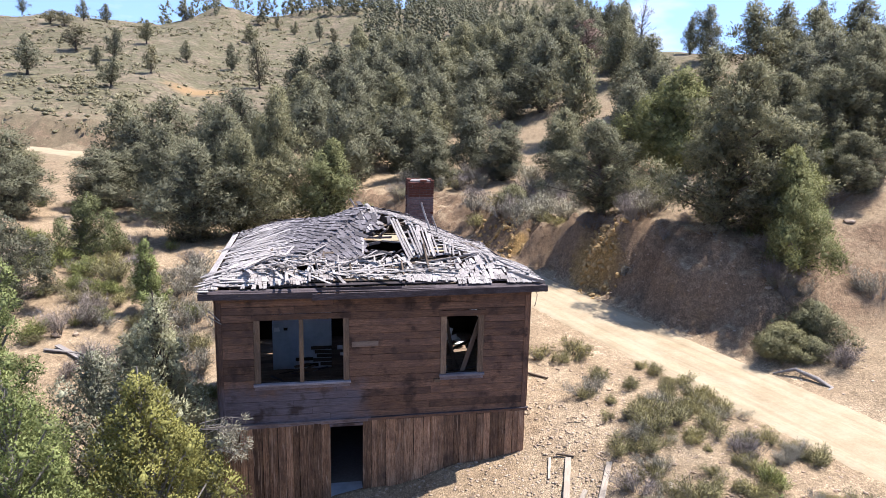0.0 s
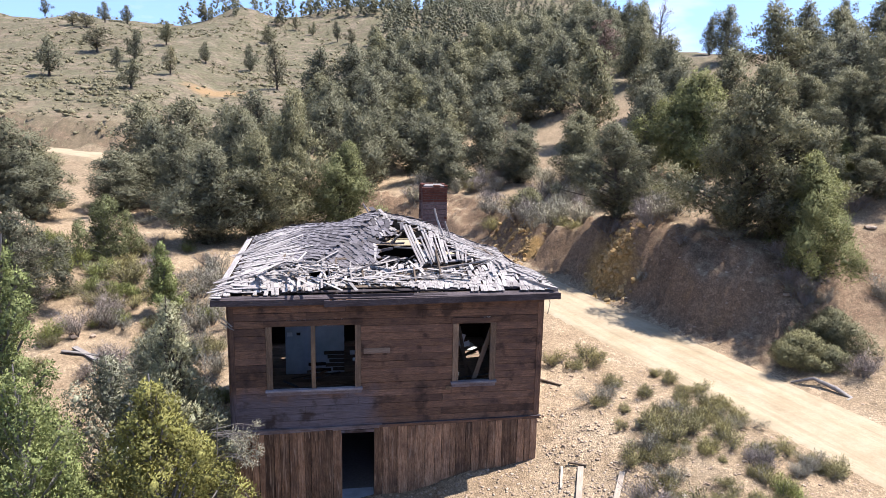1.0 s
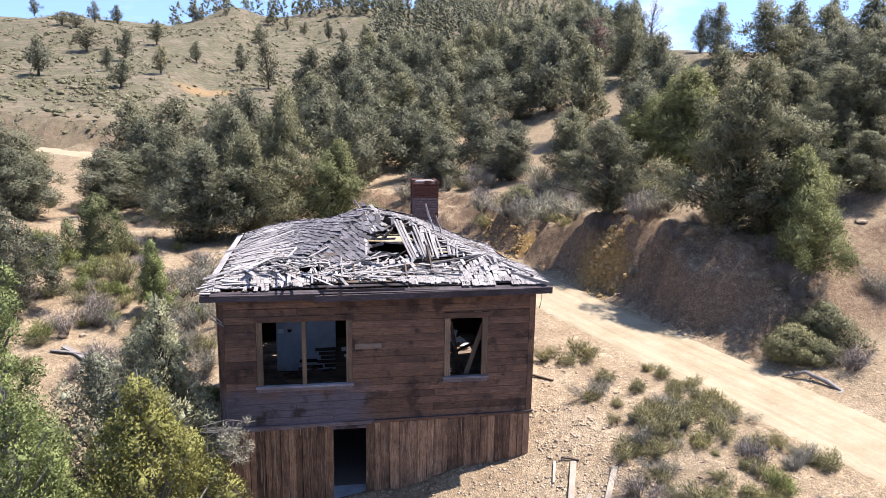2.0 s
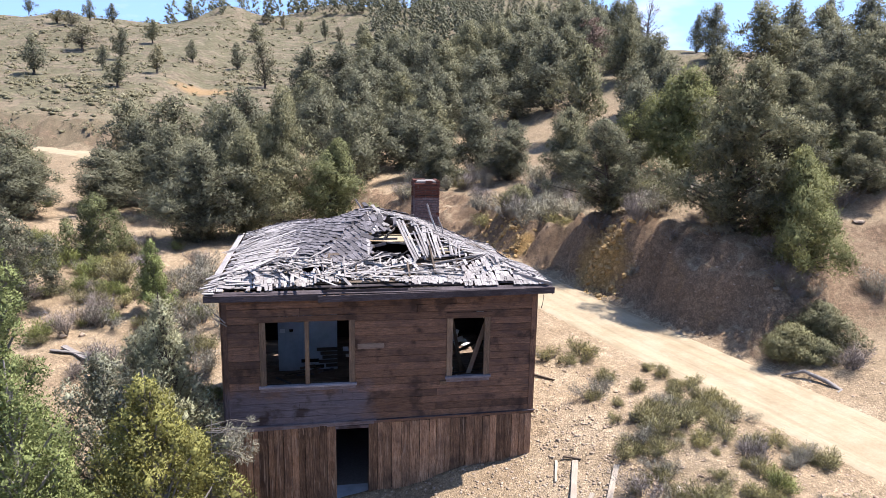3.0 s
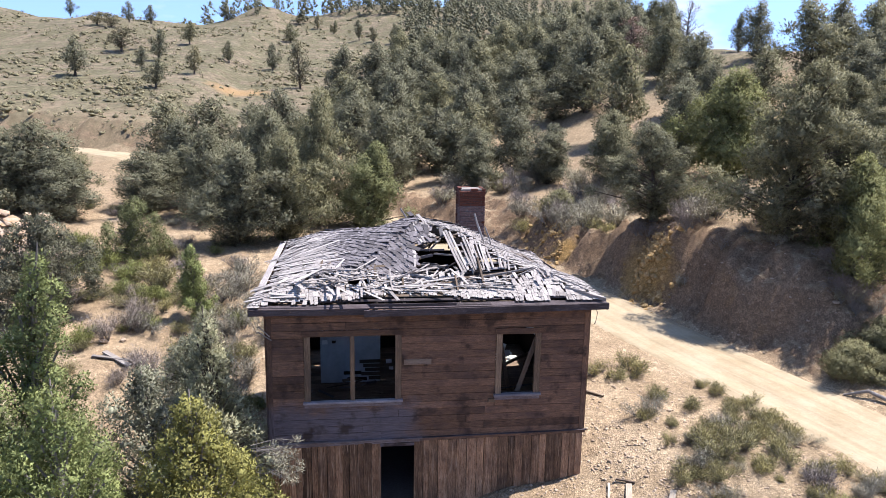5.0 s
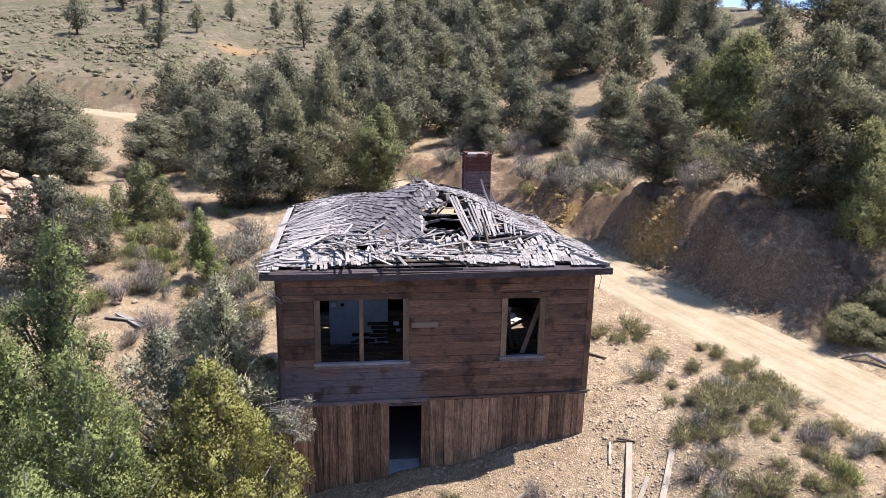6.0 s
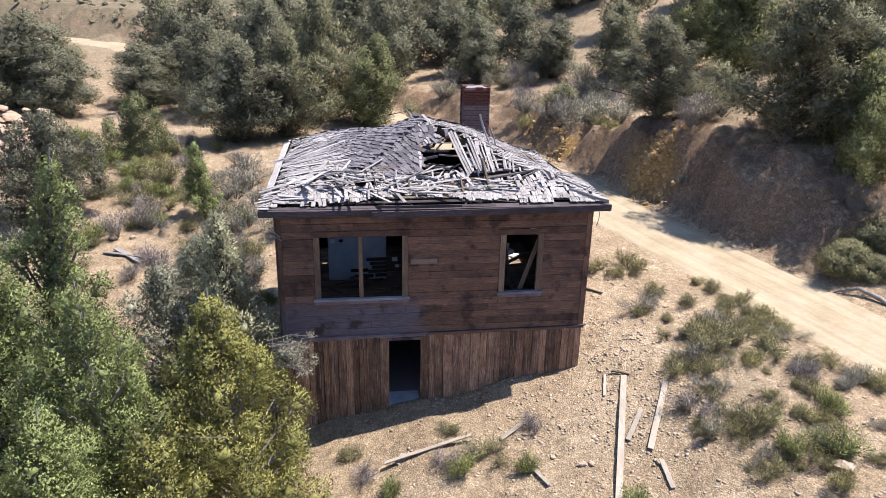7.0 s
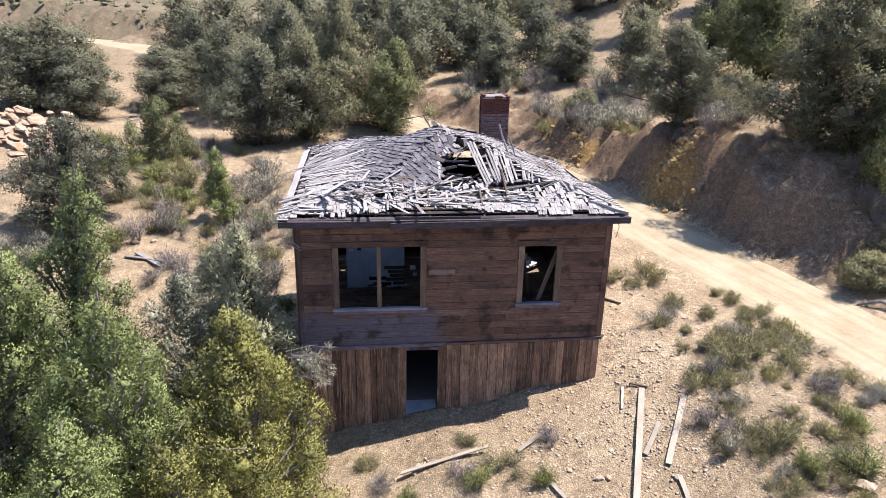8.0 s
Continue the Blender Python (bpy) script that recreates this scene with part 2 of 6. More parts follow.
GROUND, ROADBED = make_ground(), make_road()
STONE = make_stone("tan_stone", (0.193, 0.133, 0.093), (0.297, 0.223, 0.163), (0.408, 0.335, 0.267), 9)
OUTCROP = make_stone("pale_ochre_rock", (0.235, 0.130, 0.058), (0.300, 0.212, 0.145), (0.345, 0.285, 0.240), 2.2)
OCHRE = make_stone("ochre_rubble_stone", (0.20, 0.115, 0.045), (0.31, 0.20, 0.085), (0.42, 0.31, 0.17), 7)
BRICK = make_stone("red_brick", (0.058, 0.017, 0.011), (0.092, 0.030, 0.019), (0.122, 0.048, 0.034), 14)
BRICK_DULL = make_stone("sooty_mortar_smeared_brick", (0.085, 0.048, 0.043), (0.135, 0.082, 0.074), (0.20, 0.145, 0.135), 10)
MORTAR = make_stone("lime_mortar", (0.144, 0.120, 0.108), (0.198, 0.174, 0.162), (0.252, 0.228, 0.216), 20)
PLASTER = make_stone("pale_blue_plaster", (0.322, 0.340, 0.381), (0.463, 0.492, 0.535), (0.554, 0.581, 0.619), 1.5)
METAL = make_stone("rusty_wire", (0.05, 0.04, 0.04), (0.1, 0.08, 0.07), (0.16, 0.12, 0.1), 20)
# white of the plaster chunks and of plates painted as light indoors
WHITE_PATCH = make_stone("white_light_and_plaster", (0.62, 0.62, 0.63), (0.74, 0.74, 0.74), (0.8, 0.8, 0.8), 4)
LEAF_PINYON = make_leaf("pinyon_needles", (0.086, 0.086, 0.056), (0.152, 0.150, 0.098), (0.236, 0.228, 0.152), 0.35)
LEAF_GREY = make_leaf("grey_pinyon_needles", (0.138, 0.140, 0.096), (0.262, 0.262, 0.182), (0.402, 0.394, 0.286), 0.25)
LEAF_JUNIPER = make_leaf("juniper_green", (0.098, 0.118, 0.044), (0.215, 0.245, 0.094), (0.355, 0.38, 0.158), 0.35)
LEAF_GREEN = make_leaf("slope_juniper_green", (0.090, 0.098, 0.043), (0.165, 0.173, 0.079), (0.250, 0.252, 0.122), 0.35)
LEAF_YELLOW = make_leaf("juniper_yellow_green", (0.100, 0.099, 0.034), (0.210, 0.204, 0.070), (0.355, 0.334, 0.124), 0.35)
LEAF_SCRUB = make_leaf("hill_scrub_olive", (0.10, 0.092, 0.055), (0.165, 0.15, 0.094), (0.24, 0.22, 0.145), 0.2)
LEAF_SAGE = make_leaf("sagebrush_grey_green", (0.168, 0.162, 0.122), (0.245, 0.229, 0.182), (0.323, 0.302, 0.245), 0.15)
LEAF_DRY = make_leaf("dry_purple_grey_brush", (0.146, 0.119, 0.110), (0.222, 0.187, 0.175), (0.307, 0.268, 0.246), 0.1)
LEAF_RABBIT = make_leaf("rabbitbrush_olive", (0.115, 0.105, 0.050), (0.215, 0.194, 0.095), (0.345, 0.308, 0.165), 0.25)
LEAF_GRASS = make_leaf("fresh_green_growth", (0.115, 0.125, 0.042), (0.19, 0.205, 0.075), (0.28, 0.285, 0.13), 0.3)
LEAF_BUSH = make_leaf("roadside_bush_olive", (0.085, 0.082, 0.045), (0.158, 0.152, 0.085), (0.235, 0.222, 0.135), 0.2)
LEAF_RED = make_leaf("dying_reddish_needles", (0.108, 0.068, 0.054), (0.153, 0.099, 0.081), (0.198, 0.140, 0.117), 0.15)


# ---- building helpers ----
def mesh(name, verts, faces, material, smooth_faces=False):
    me = bpy.data.meshes.new(name)
    me.from_pydata([tuple(v) for v in verts], [], [tuple(f) for f in faces])
    if material:
        me.materials.append(material)
    if smooth_faces:
        me.polygons.foreach_set("use_smooth", [True] * len(me.polygons))
    me.update()
    return me


def big_mesh(name, verts, faces, material, smooth_faces=False, normals=None):
    """A mesh from arrays: verts n x 3, faces m x k."""
    me = bpy.data.meshes.new(name)
    verts, faces = np.asarray(verts, np.float32), np.asarray(faces, np.int32)
    k = faces.shape[1]
    me.vertices.add(len(verts))
    me.vertices.foreach_set("co", verts.ravel())
    me.loops.add(faces.size)
    me.loops.foreach_set("vertex_index", faces.ravel())
    me.polygons.add(len(faces))
    me.polygons.foreach_set("loop_start", np.arange(0, faces.size, k, dtype=np.int32))
    me.polygons.foreach_set("loop_total", np.full(len(faces), k, np.int32))
    if smooth_faces:
        me.polygons.foreach_set("use_smooth", np.ones(len(faces), bool))
    me.materials.append(material)
    me.update()
    if normals is not None:
        me.polygons.foreach_set("use_smooth", np.ones(len(faces), bool))
        me.normals_split_custom_set_from_vertices(normals.tolist())
    return me


def part(name, me, parent, m=None, label="", kind=""):
    """One mesh object under a thing or a part."""
    ob = new(name, me)
    ob.parent = parent
    ob.matrix_basis = m or Matrix()
    return tagged(ob, label, "", "", kind)


def thing(name, label, category, m=None, group="", kind=""):
    ob = new(name)
    ob.empty_display_size = 0.2
    ob.matrix_basis = m or Matrix()
    return tagged(ob, label, category, group, kind)


def board_data(length, width, thick, rng, segs=2, warp=0.003, ragged=0.0, edge=0.005):
    """A board with eased edges: length along x from 0, width along z, thickness along y, a little warped and worn."""
    e = min(edge, thick * 0.35)
    ring = [(-thick / 2, -width / 2 + e), (-thick / 2 + e, -width / 2), (thick / 2 - e, -width / 2), (thick / 2, -width / 2 + e),
            (thick / 2, width / 2 - e), (thick / 2 - e, width / 2), (-thick / 2 + e, width / 2), (-thick / 2, width / 2 - e)]
    verts, faces = [], []
    for s in range(segs + 1):
        bow, sway, twist = rng.uniform(-warp, warp), rng.uniform(-warp, warp), rng.uniform(-warp, warp) * 3
        for y, z in ring:
            x = length * s / segs
            if s in (0, segs):
                x += rng.uniform(-ragged, ragged)
            verts.append((x, y + bow + z * twist, z + sway))
        if s:
            a, b = 8 * (s - 1), 8 * s
            faces += [(a + j, a + (j + 1) % 8, b + (j + 1) % 8, b + j) for j in range(8)]
    faces += [tuple(range(7, -1, -1)), tuple(range(8 * segs, 8 * segs + 8))]
    return verts, faces


def board(name, length, width, thick, material, parent, m, rng, label="", **how):
    return part(name, mesh(name, *board_data(length, width, thick, rng, **how), material), parent, m, label)


def between(a, b, up=(0, 0, 1)):
    """A pose whose x runs from a to b and whose z leans towards up."""
    a, b, up = Vector(a), Vector(b), Vector(up)
    x = (b - a).normalized()
    y = up.cross(x).normalized()
    z = x.cross(y)
    m = Matrix((x, y, z)).transposed().to_4x4()
    m.translation = a
    return m


def box_data(x0, x1, y0, y1, z0, z1):
    v = [(x, y, z) for z in (z0, z1) for y in (y0, y1) for x in (x0, x1)]
    return v, [(0, 2, 3, 1), (4, 5, 7, 6), (0, 1, 5, 4), (2, 6, 7, 3), (0, 4, 6, 2), (1, 3, 7, 5)]


def tubes(lines, sides):
    """Tapered tubes along lines of (point, radius)."""
    verts, faces = [], []
    for line in lines:
        start = len(verts)
        for k, (p, r) in enumerate(line):
            d = Vector(line[min(k + 1, len(line) - 1)][0]) - Vector(line[max(k - 1, 0)][0])
            q = d.normalized().to_track_quat("Z", "Y")
            for j in range(sides):
                a = 2 * math.pi * j / sides
                verts.append(Vector(p) + q @ Vector((math.cos(a) * r, math.sin(a) * r, 0)))
            if k:
                a, b = start + sides * (k - 1), start + sides * k
                faces += [(a + j, a + (j + 1) % sides, b + (j + 1) % sides, b + j) for j in range(sides)]
    return verts, faces


# ---- the lie of the land ----
ROAD = [(18.5, -14.0, -1.2), (16.8, -6.0, -0.75), (15.3, -1.5, -0.5), (14.0, 2.2, -0.32), (12.65, 6.0, -0.15), (11.4, 10.0, 0.0), (9.9, 14.0, 0.2),
        (7.9, 18.0, 0.4), (5.4, 22.0, 0.65), (2.0, 26.5, 1.0), (-3.0, 31.5, 1.5), (-9.0, 37.6, 2.2), (-14.5, 42.2, 2.9), (-20.5, 44.6, 3.4), (-40.0, 48.0, 4.2)]
ROAD_HALF = 1.55


def spline(points, steps):
    """Catmull-Rom samples through points."""
    p = [points[0], *points, points[-1]]
    out = []
    for i in range(1, len(p) - 2):
        a, b, c, d = (np.array(q, float) for q in p[i - 1 : i + 3])
        for k in range(steps):
            t = k / steps
            out.append(0.5 * (2 * b + (c - a) * t + (2 * a - 5 * b + 4 * c - d) * t * t + (3 * b - a - 3 * c + d) * t ** 3))
    out.append(np.array(points[-1], float))
    return np.array(out)


ROAD_LINE = spline([(28.0, -60.0, -4.0), *ROAD, (-90.0, 55.0, 6.0), (-200.0, 70.0, 12.0)], 8)


def smooth(a, b, v):
    t = np.clip((v - a) / (b - a), 0, 1)
    return t * t * (3 - 2 * t)


WAVES = {}


def waves(x, y, scale, seed):
    """Gentle unevenness, about -1 to 1."""
    if (scale, seed) not in WAVES:
        r = np.random.RandomState(seed)
        WAVES[scale, seed] = [(r.uniform(0, 2 * math.pi), r.uniform(0.6, 1.9) / scale, r.uniform(0, 6.28)) for k in range(7)]
    out = 0
    for a, f, p in WAVES[scale, seed]:
        out = out + np.sin((x * math.cos(a) + y * math.sin(a)) * f * 2 * math.pi + p)
    return out / 3.2


def road_at(x, y):
    """Signed distance from the road's middle (positive: uphill of it) and the road's height there."""
    best, side, height = np.full(np.shape(x), 1e9), np.zeros(np.shape(x)), np.zeros(np.shape(x))
    for a, b in zip(ROAD_LINE[:-1], ROAD_LINE[1:]):
        d = b[:2] - a[:2]
        t = np.clip(((x - a[0]) * d[0] + (y - a[1]) * d[1]) / (d @ d), 0, 1)
        ex, ey = x - a[0] - t * d[0], y - a[1] - t * d[1]
        far = np.hypot(ex, ey)
        near = far < best
        side = np.where(near, np.sign(ex * d[1] - ey * d[0]), side)
        height = np.where(near, a[2] + t * (b[2] - a[2]), height)
        best = np.where(near, far, best)
    return best * side, height


def land(x, y):
    """The ground's height."""
    x, y = np.asarray(x, float), np.asarray(y, float)
    r, zr = road_at(x, y)
    # uphill: a cut bank, then the hillside
    bank = 0.15 + 2.6 * smooth(2.5, 7.5, y) * (1 - 0.6 * smooth(11, 16.5, y)) * (1 - 0.8 * smooth(22, 33, y)) + 1.5 * (1 - smooth(-17, -11, x)) * smooth(30, 40, y)
    up = np.maximum(r - ROAD_HALF, 0)
    left = 1 - smooth(0, 26, x - 0.25 * (y - 30))
    crest = 92 + 28 * smooth(-55, 10, x)
    hill_left = 0.155 * up + 0.05 * np.maximum(up - 45, 0) + 0.03 * np.maximum(up - 95, 0) - 0.42 * np.clip(up - crest, 0, 150) - 0.235 * np.maximum(up - crest - 150, 0)
    lag = 9 * (1 - smooth(3, 15, y))
    hill_right = 0.09 * np.minimum(up, lag) + 0.24 * np.clip(up - lag, 0, 46) + 0.10 * np.clip(up - lag - 46, 0, 22) - 0.08 * np.clip(up - 75, 0, 100)
    mount = 52 * np.exp(-(((x - 78) / 62) ** 2) - ((y - 300) / 100) ** 2)
    above = zr + bank * smooth(0.1, 2.3, up + 0.35 * waves(x, y, 2.5, 5) * smooth(0, 0.8, up)) + left * hill_left + (1 - left) * hill_right + mount
    face = smooth(0.1, 0.7, up) * (1 - smooth(2.2, 3.6, up)) * smooth(2.5, 7, y)
    above = above + face * (0.30 * waves(x, y, 1.9, 21) + 0.13 * waves(x, y, 0.7, 22))
    above = above + smooth(2, 12, up) * (0.22 * waves(x, y, 9, 1) + 0.07 * waves(x, y, 2.3, 2)) + smooth(20, 80, up) * 1.1 * waves(x, y, 47, 3)
    # downhill: the slope on which the house stands, with the gully beyond it
    plane = -2.55 + 0.2 * np.maximum(x, -4) + 0.1 * np.maximum(-4 - x, 0) + np.where(y > 0, 0.215, 0.1) * y
    plane = np.maximum(plane, -9.0)
    low = np.minimum(plane, zr - 0.05 - 0.02 * np.maximum(-r - ROAD_HALF, 0))
    w = smooth(ROAD_HALF + 0.1, 7.5, -r)
    below = zr * (1 - w) + low * w + smooth(2.2, 5, -r) * (0.05 * waves(x, y, 3.1, 6) + 0.025 * waves(x, y, 1.1, 7))
    z = np.where(r > 0, above, below)
    return np.where(np.abs(r) < ROAD_HALF, zr - 0.02 * (np.abs(r) / ROAD_HALF) ** 2, z)


# ---- ground and road ----
def spread(lo, hi, step, lo_end, hi_end):
    mid = list(np.arange(lo, hi, step))
    up, s = [hi], step
    while up[-1] < hi_end:
        s *= 1.07
        up.append(up[-1] + s)
    down, s = [lo], step
    while down[-1] > lo_end:
        s *= 1.07
        down.append(down[-1] - s)
    return np.array(down[:0:-1] + mid + up)


def build_ground():
    xs, ys = spread(-13, 24, 0.2, -900, 900), spread(-8, 24, 0.2, -500, 1300)
    gx, gy = np.meshgrid(xs, ys)
    z = np.zeros_like(gx)
    for i in range(len(ys)):
        z[i] = land(gx[i], gy[i])
    r = np.random.RandomState(4)
    near = (np.abs(gx - 6) < 20) & (np.abs(gy - 8) < 18)
    rr = road_at(gx.ravel(), gy.ravel())[0].reshape(gx.shape)
    z += near * (np.abs(rr) > ROAD_HALF + 0.3) * r.uniform(-0.018, 0.018, z.shape)
    z += near * (rr > ROAD_HALF + 0.4) * (rr < ROAD_HALF + 3.2) * (gy > 3) * r.uniform(-0.09, 0.09, z.shape)
    z -= 0.05 * (np.abs(rr) < ROAD_HALF - 0.25)
    # the cellar is dug out under the house
    dug = (gx > 0.12) & (gx < 7.18) & (gy > 0.12) & (gy < 6.08)
    z = np.where(dug, np.minimum(z, -2.35), z)
    verts = np.stack([gx.ravel(), gy.ravel(), z.ravel()], 1)
    n, m = len(xs), len(ys)
    i = (np.arange(m - 1)[:, None] * n + np.arange(n - 1)).ravel()
    faces = np.stack([i, i + 1, i + n + 1, i + n], 1)
    ob = new("ground", big_mesh("ground", verts, faces, GROUND, True))
    tagged(ob, "dry tan gravelly earth on a wooded hillside", "ground", "", "structure")


def build_road():
    line = spline([tuple(p) for p in ROAD], 14)
    n = 17
    verts, course, r = [], [], np.random.RandomState(9)
    for k, p in enumerate(line):
        d = line[min(k + 1, len(line) - 1)] - line[max(k - 1, 0)]
        side = np.array((d[1], -d[0])) / math.hypot(d[0], d[1])
        for j in range(n):
            u = (j / (n - 1) * 2 - 1) * (ROAD_HALF + 0.12 + 0.16 * math.sin(k * 0.9 + 3 * (j > n / 2)) * math.sin(k * 0.37))
            q = p[:2] + side * u
            rut = -0.035 * (math.exp(-((abs(u) - 0.75) / 0.22) ** 2)) + 0.02 * math.exp(-((u / 0.4) ** 2))
            z = p[2] + 0.035 + rut + r.uniform(-0.006, 0.006) - 0.10 * smooth(ROAD_HALF - 0.3, ROAD_HALF + 0.2, abs(u))
            verts.append((q[0], q[1], z))
            course.append((u * 3.2, k * 0.035, 0.0))
    m = len(line)
    i = (np.arange(m - 1)[:, None] * n + np.arange(n - 1)).ravel()
    ob = new("road", big_mesh("road", verts, np.stack([i, i + 1, i + n + 1, i + n], 1), ROADBED, True))
    ob.data.attributes.new("course", "FLOAT_VECTOR", "POINT").data.foreach_set("vector", np.array(course, np.float32).ravel())
    tagged(ob, "pale sandy dirt road with shallow wheel ruts", "road", "", "structure")


build_ground()
build_road()


# ---- the house ----
W, D, TOP = 7.3, 6.2, 3.10
OVER, EAVE, RISE = 0.32, 3.27, 1.40
PEAK_X = 3.5
RUN_L, RUN_R = PEAK_X + OVER, W + OVER - PEAK_X
RUN_Y = D / 2 + OVER
WINDOWS = [(0.80, 2.96, 0.97, 2.65), (5.13, 6.18, 1.01, 2.61)]
DOOR = (2.49, 3.27, -2.35, -0.18)
house = thing("house", "abandoned two-storey brown wooden house with a collapsing bleached shingle roof", "house")


def wall_core(name, length, z0, z1, holes, m, material, thick=0.1):
    """A plain wall with real openings, one closed shell; its face lies in y = 0."""
    xs = sorted({0, length, *(v for h in holes for v in h[:2])})
    zs = sorted({z0, z1, *(v for h in holes for v in h[2:])})
    full = {(i, j) for i in range(len(xs) - 1) for j in range(len(zs) - 1)
            if not any(h[0] <= xs[i] and xs[i + 1] <= h[1] and h[2] <= zs[j] and zs[j + 1] <= h[3] for h in holes)}
    index, verts, faces = {}, [], []

    def at(i, j, back):
        if (i, j, back) not in index:
            index[i, j, back] = len(verts)
            verts.append((xs[i], thick if back else 0.0, zs[j]))
        return index[i, j, back]

    for i, j in full:
        faces.append([at(i, j, 0), at(i + 1, j, 0), at(i + 1, j + 1, 0), at(i, j + 1, 0)])
        faces.append([at(i, j, 1), at(i, j + 1, 1), at(i + 1, j + 1, 1), at(i + 1, j, 1)])
        for di, dj, a, b in ((-1, 0, (0, 1), (0, 0)), (1, 0, (1, 0), (1, 1)), (0, -1, (0, 0), (1, 0)), (0, 1, (1, 1), (0, 1))):
            if (i + di, j + dj) not in full:
                p, q = (i + a[0], j + a[1]), (i + b[0], j + b[1])
                faces.append([at(*p, 0), at(*p, 1), at(*q, 1), at(*q, 0)])
    return part(name, mesh(name, verts, faces, material), house, m)


def siding(wall, length, holes, rng, step=0.176):
    """Overlapping boards, course by course, each its own piece."""
    z = 0.01
    while z + step * 0.5 < TOP:
        h = min(step, TOP - z)
        spans, x = [], 0.0
        cut = sorted((a, b) for a, b, c, d in holes if c < z + h and d > z)
        for a, b, c, d in holes:
            for low, high in ((z, c), (d, z + h)):
                if c < z + h and d > z and 0.02 < high - low < h:
                    board("siding_board", b - a - 0.004, high - low - 0.006, 0.022, SIDING, wall, pose(a + 0.002, -0.018, (low + high) / 2), rng, segs=3, warp=0.003)
        for a, b in cut:
            spans.append((x, a))
            x = b
        spans.append((x, length))
        for a, b in spans:
            ends = [a]
            while b - ends[-1] > 3.4:
                ends.append(ends[-1] + rng.uniform(1.6, min(3.6, b - ends[-1] - 0.5)))
            ends.append(b)
            for p, q in zip(ends[:-1], ends[1:]):
                tilt = Matrix.Rotation(radians(-3.2 + rng.uniform(-0.7, 0.7)), 4, "X")
                m = Matrix.Translation((p + 0.002, -0.018 + rng.uniform(-0.005, 0.003), z + h / 2 + rng.uniform(-0.003, 0.003))) @ tilt
                board("siding_board", q - p - 0.006, h - 0.003 - rng.random() * 0.004, 0.022, SIDING, wall, m, rng, segs=3, warp=0.003)
        z += step


rng = random.Random(11)
front_m = Matrix()
left_m = Matrix.Translation((0, D, 0)) @ Matrix.Rotation(radians(-90), 4, "Z")
right_m = Matrix.Translation((W, 0, 0)) @ Matrix.Rotation(radians(90), 4, "Z")
back_m = Matrix.Translation((W, D, 0)) @ Matrix.Rotation(radians(180), 4, "Z")
# the rear corner on the road side has sunk and lost its upper boards
back_holes = [(0.0, 2.0, 2.72, TOP), (0.45, 0.75, 1.1, 1.8), (5.8, 6.4, 0.4, 2.3)]
# the lower opening here is added, unseen, to let sun onto the floor
right_holes = [(4.3, 4.9, 0.95, 2.3), (3.4, D, 2.72, TOP)]
walls = [
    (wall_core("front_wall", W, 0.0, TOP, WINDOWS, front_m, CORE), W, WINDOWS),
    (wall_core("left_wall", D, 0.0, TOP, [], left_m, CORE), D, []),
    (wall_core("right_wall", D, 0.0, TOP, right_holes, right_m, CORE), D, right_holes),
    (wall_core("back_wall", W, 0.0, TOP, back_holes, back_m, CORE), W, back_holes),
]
for wall, length, holes in walls:
    siding(wall, length, holes, rng)
board("patch_board", 0.62, 0.13, 0.016, PALE_BOARD, walls[0][0], pose(3.02, -0.036, 1.86), rng, "paler replacement siding board")

# corner boards
for x, y, turn, face in ((0.0, -0.034, 0, 1), (W - 0.11, -0.034, 0, 1), (-0.034, 0.11, -90, 1), (W + 0.034, 0.0, 90, 1)):
    m = pose(x + (0.055 if turn == 0 else 0), y, 0.0) @ Matrix.Rotation(radians(turn), 4, "Z")
    if turn:
        m = pose(x, y, 0.0, 0, 0, turn) @ pose(0.055, 0, 0)
    board("corner_board", TOP - 0.01, 0.11, 0.024, SIDING, house, m @ Matrix.Rotation(radians(-90), 4, "Y"), rng, segs=3)


def window_unit(x0, x1, z0, z1, mullion):
    """An empty window: casing boards, sill and, in the wide one, the post between its two lights."""
    u = part("window", mesh("window_lining", [], [], CASING), house, Matrix())
    c = 0.14
    up = Matrix.Rotation(radians(-90), 4, "Y")
    for x in (x0 + c / 2, x1 - c / 2):
        board("side_casing", z1 - z0 - c, c, 0.026, CASING, u, pose(x, -0.040, z0) @ up, rng, segs=3)
    board("head_casing", x1 - x0 + 0.08, c, 0.03, SIDING, u, pose(x0 - 0.04, -0.042, z1 - c / 2), rng, segs=3)
    board("sill", x1 - x0 + 0.06, 0.055, 0.13, SILL, u, pose(x0 - 0.03, -0.05, z0 - 0.012), rng, "grey weathered sill", segs=3, edge=0.01)
    board("apron", x1 - x0 + 0.02, 0.09, 0.02, SIDING_GREY, u, pose(x0 - 0.01, -0.042, z0 - 0.09), rng, segs=3)
    for x in (x0 + c * 0.75, x1 - c * 0.75):
        board("jamb", z1 - z0 - c, 0.12, 0.03, CASING, u, pose(x, 0.05, z0 + 0.02) @ up @ Matrix.Rotation(radians(90), 4, "X"), rng)
    board("head_jamb", x1 - x0 - c, 0.12, 0.03, CASING, u, pose(x0 + c / 2, 0.05, z1 - c + 0.01) @ Matrix.Rotation(radians(90), 4, "X"), rng)
    if mullion:
        board("mullion", z1 - z0 - c, 0.10, 0.09, CASING, u, pose(mullion, -0.005, z0 + 0.015) @ up, rng, segs=3)
    return u


window_unit(*WINDOWS[0], 1.865)
window_unit(*WINDOWS[1], None)
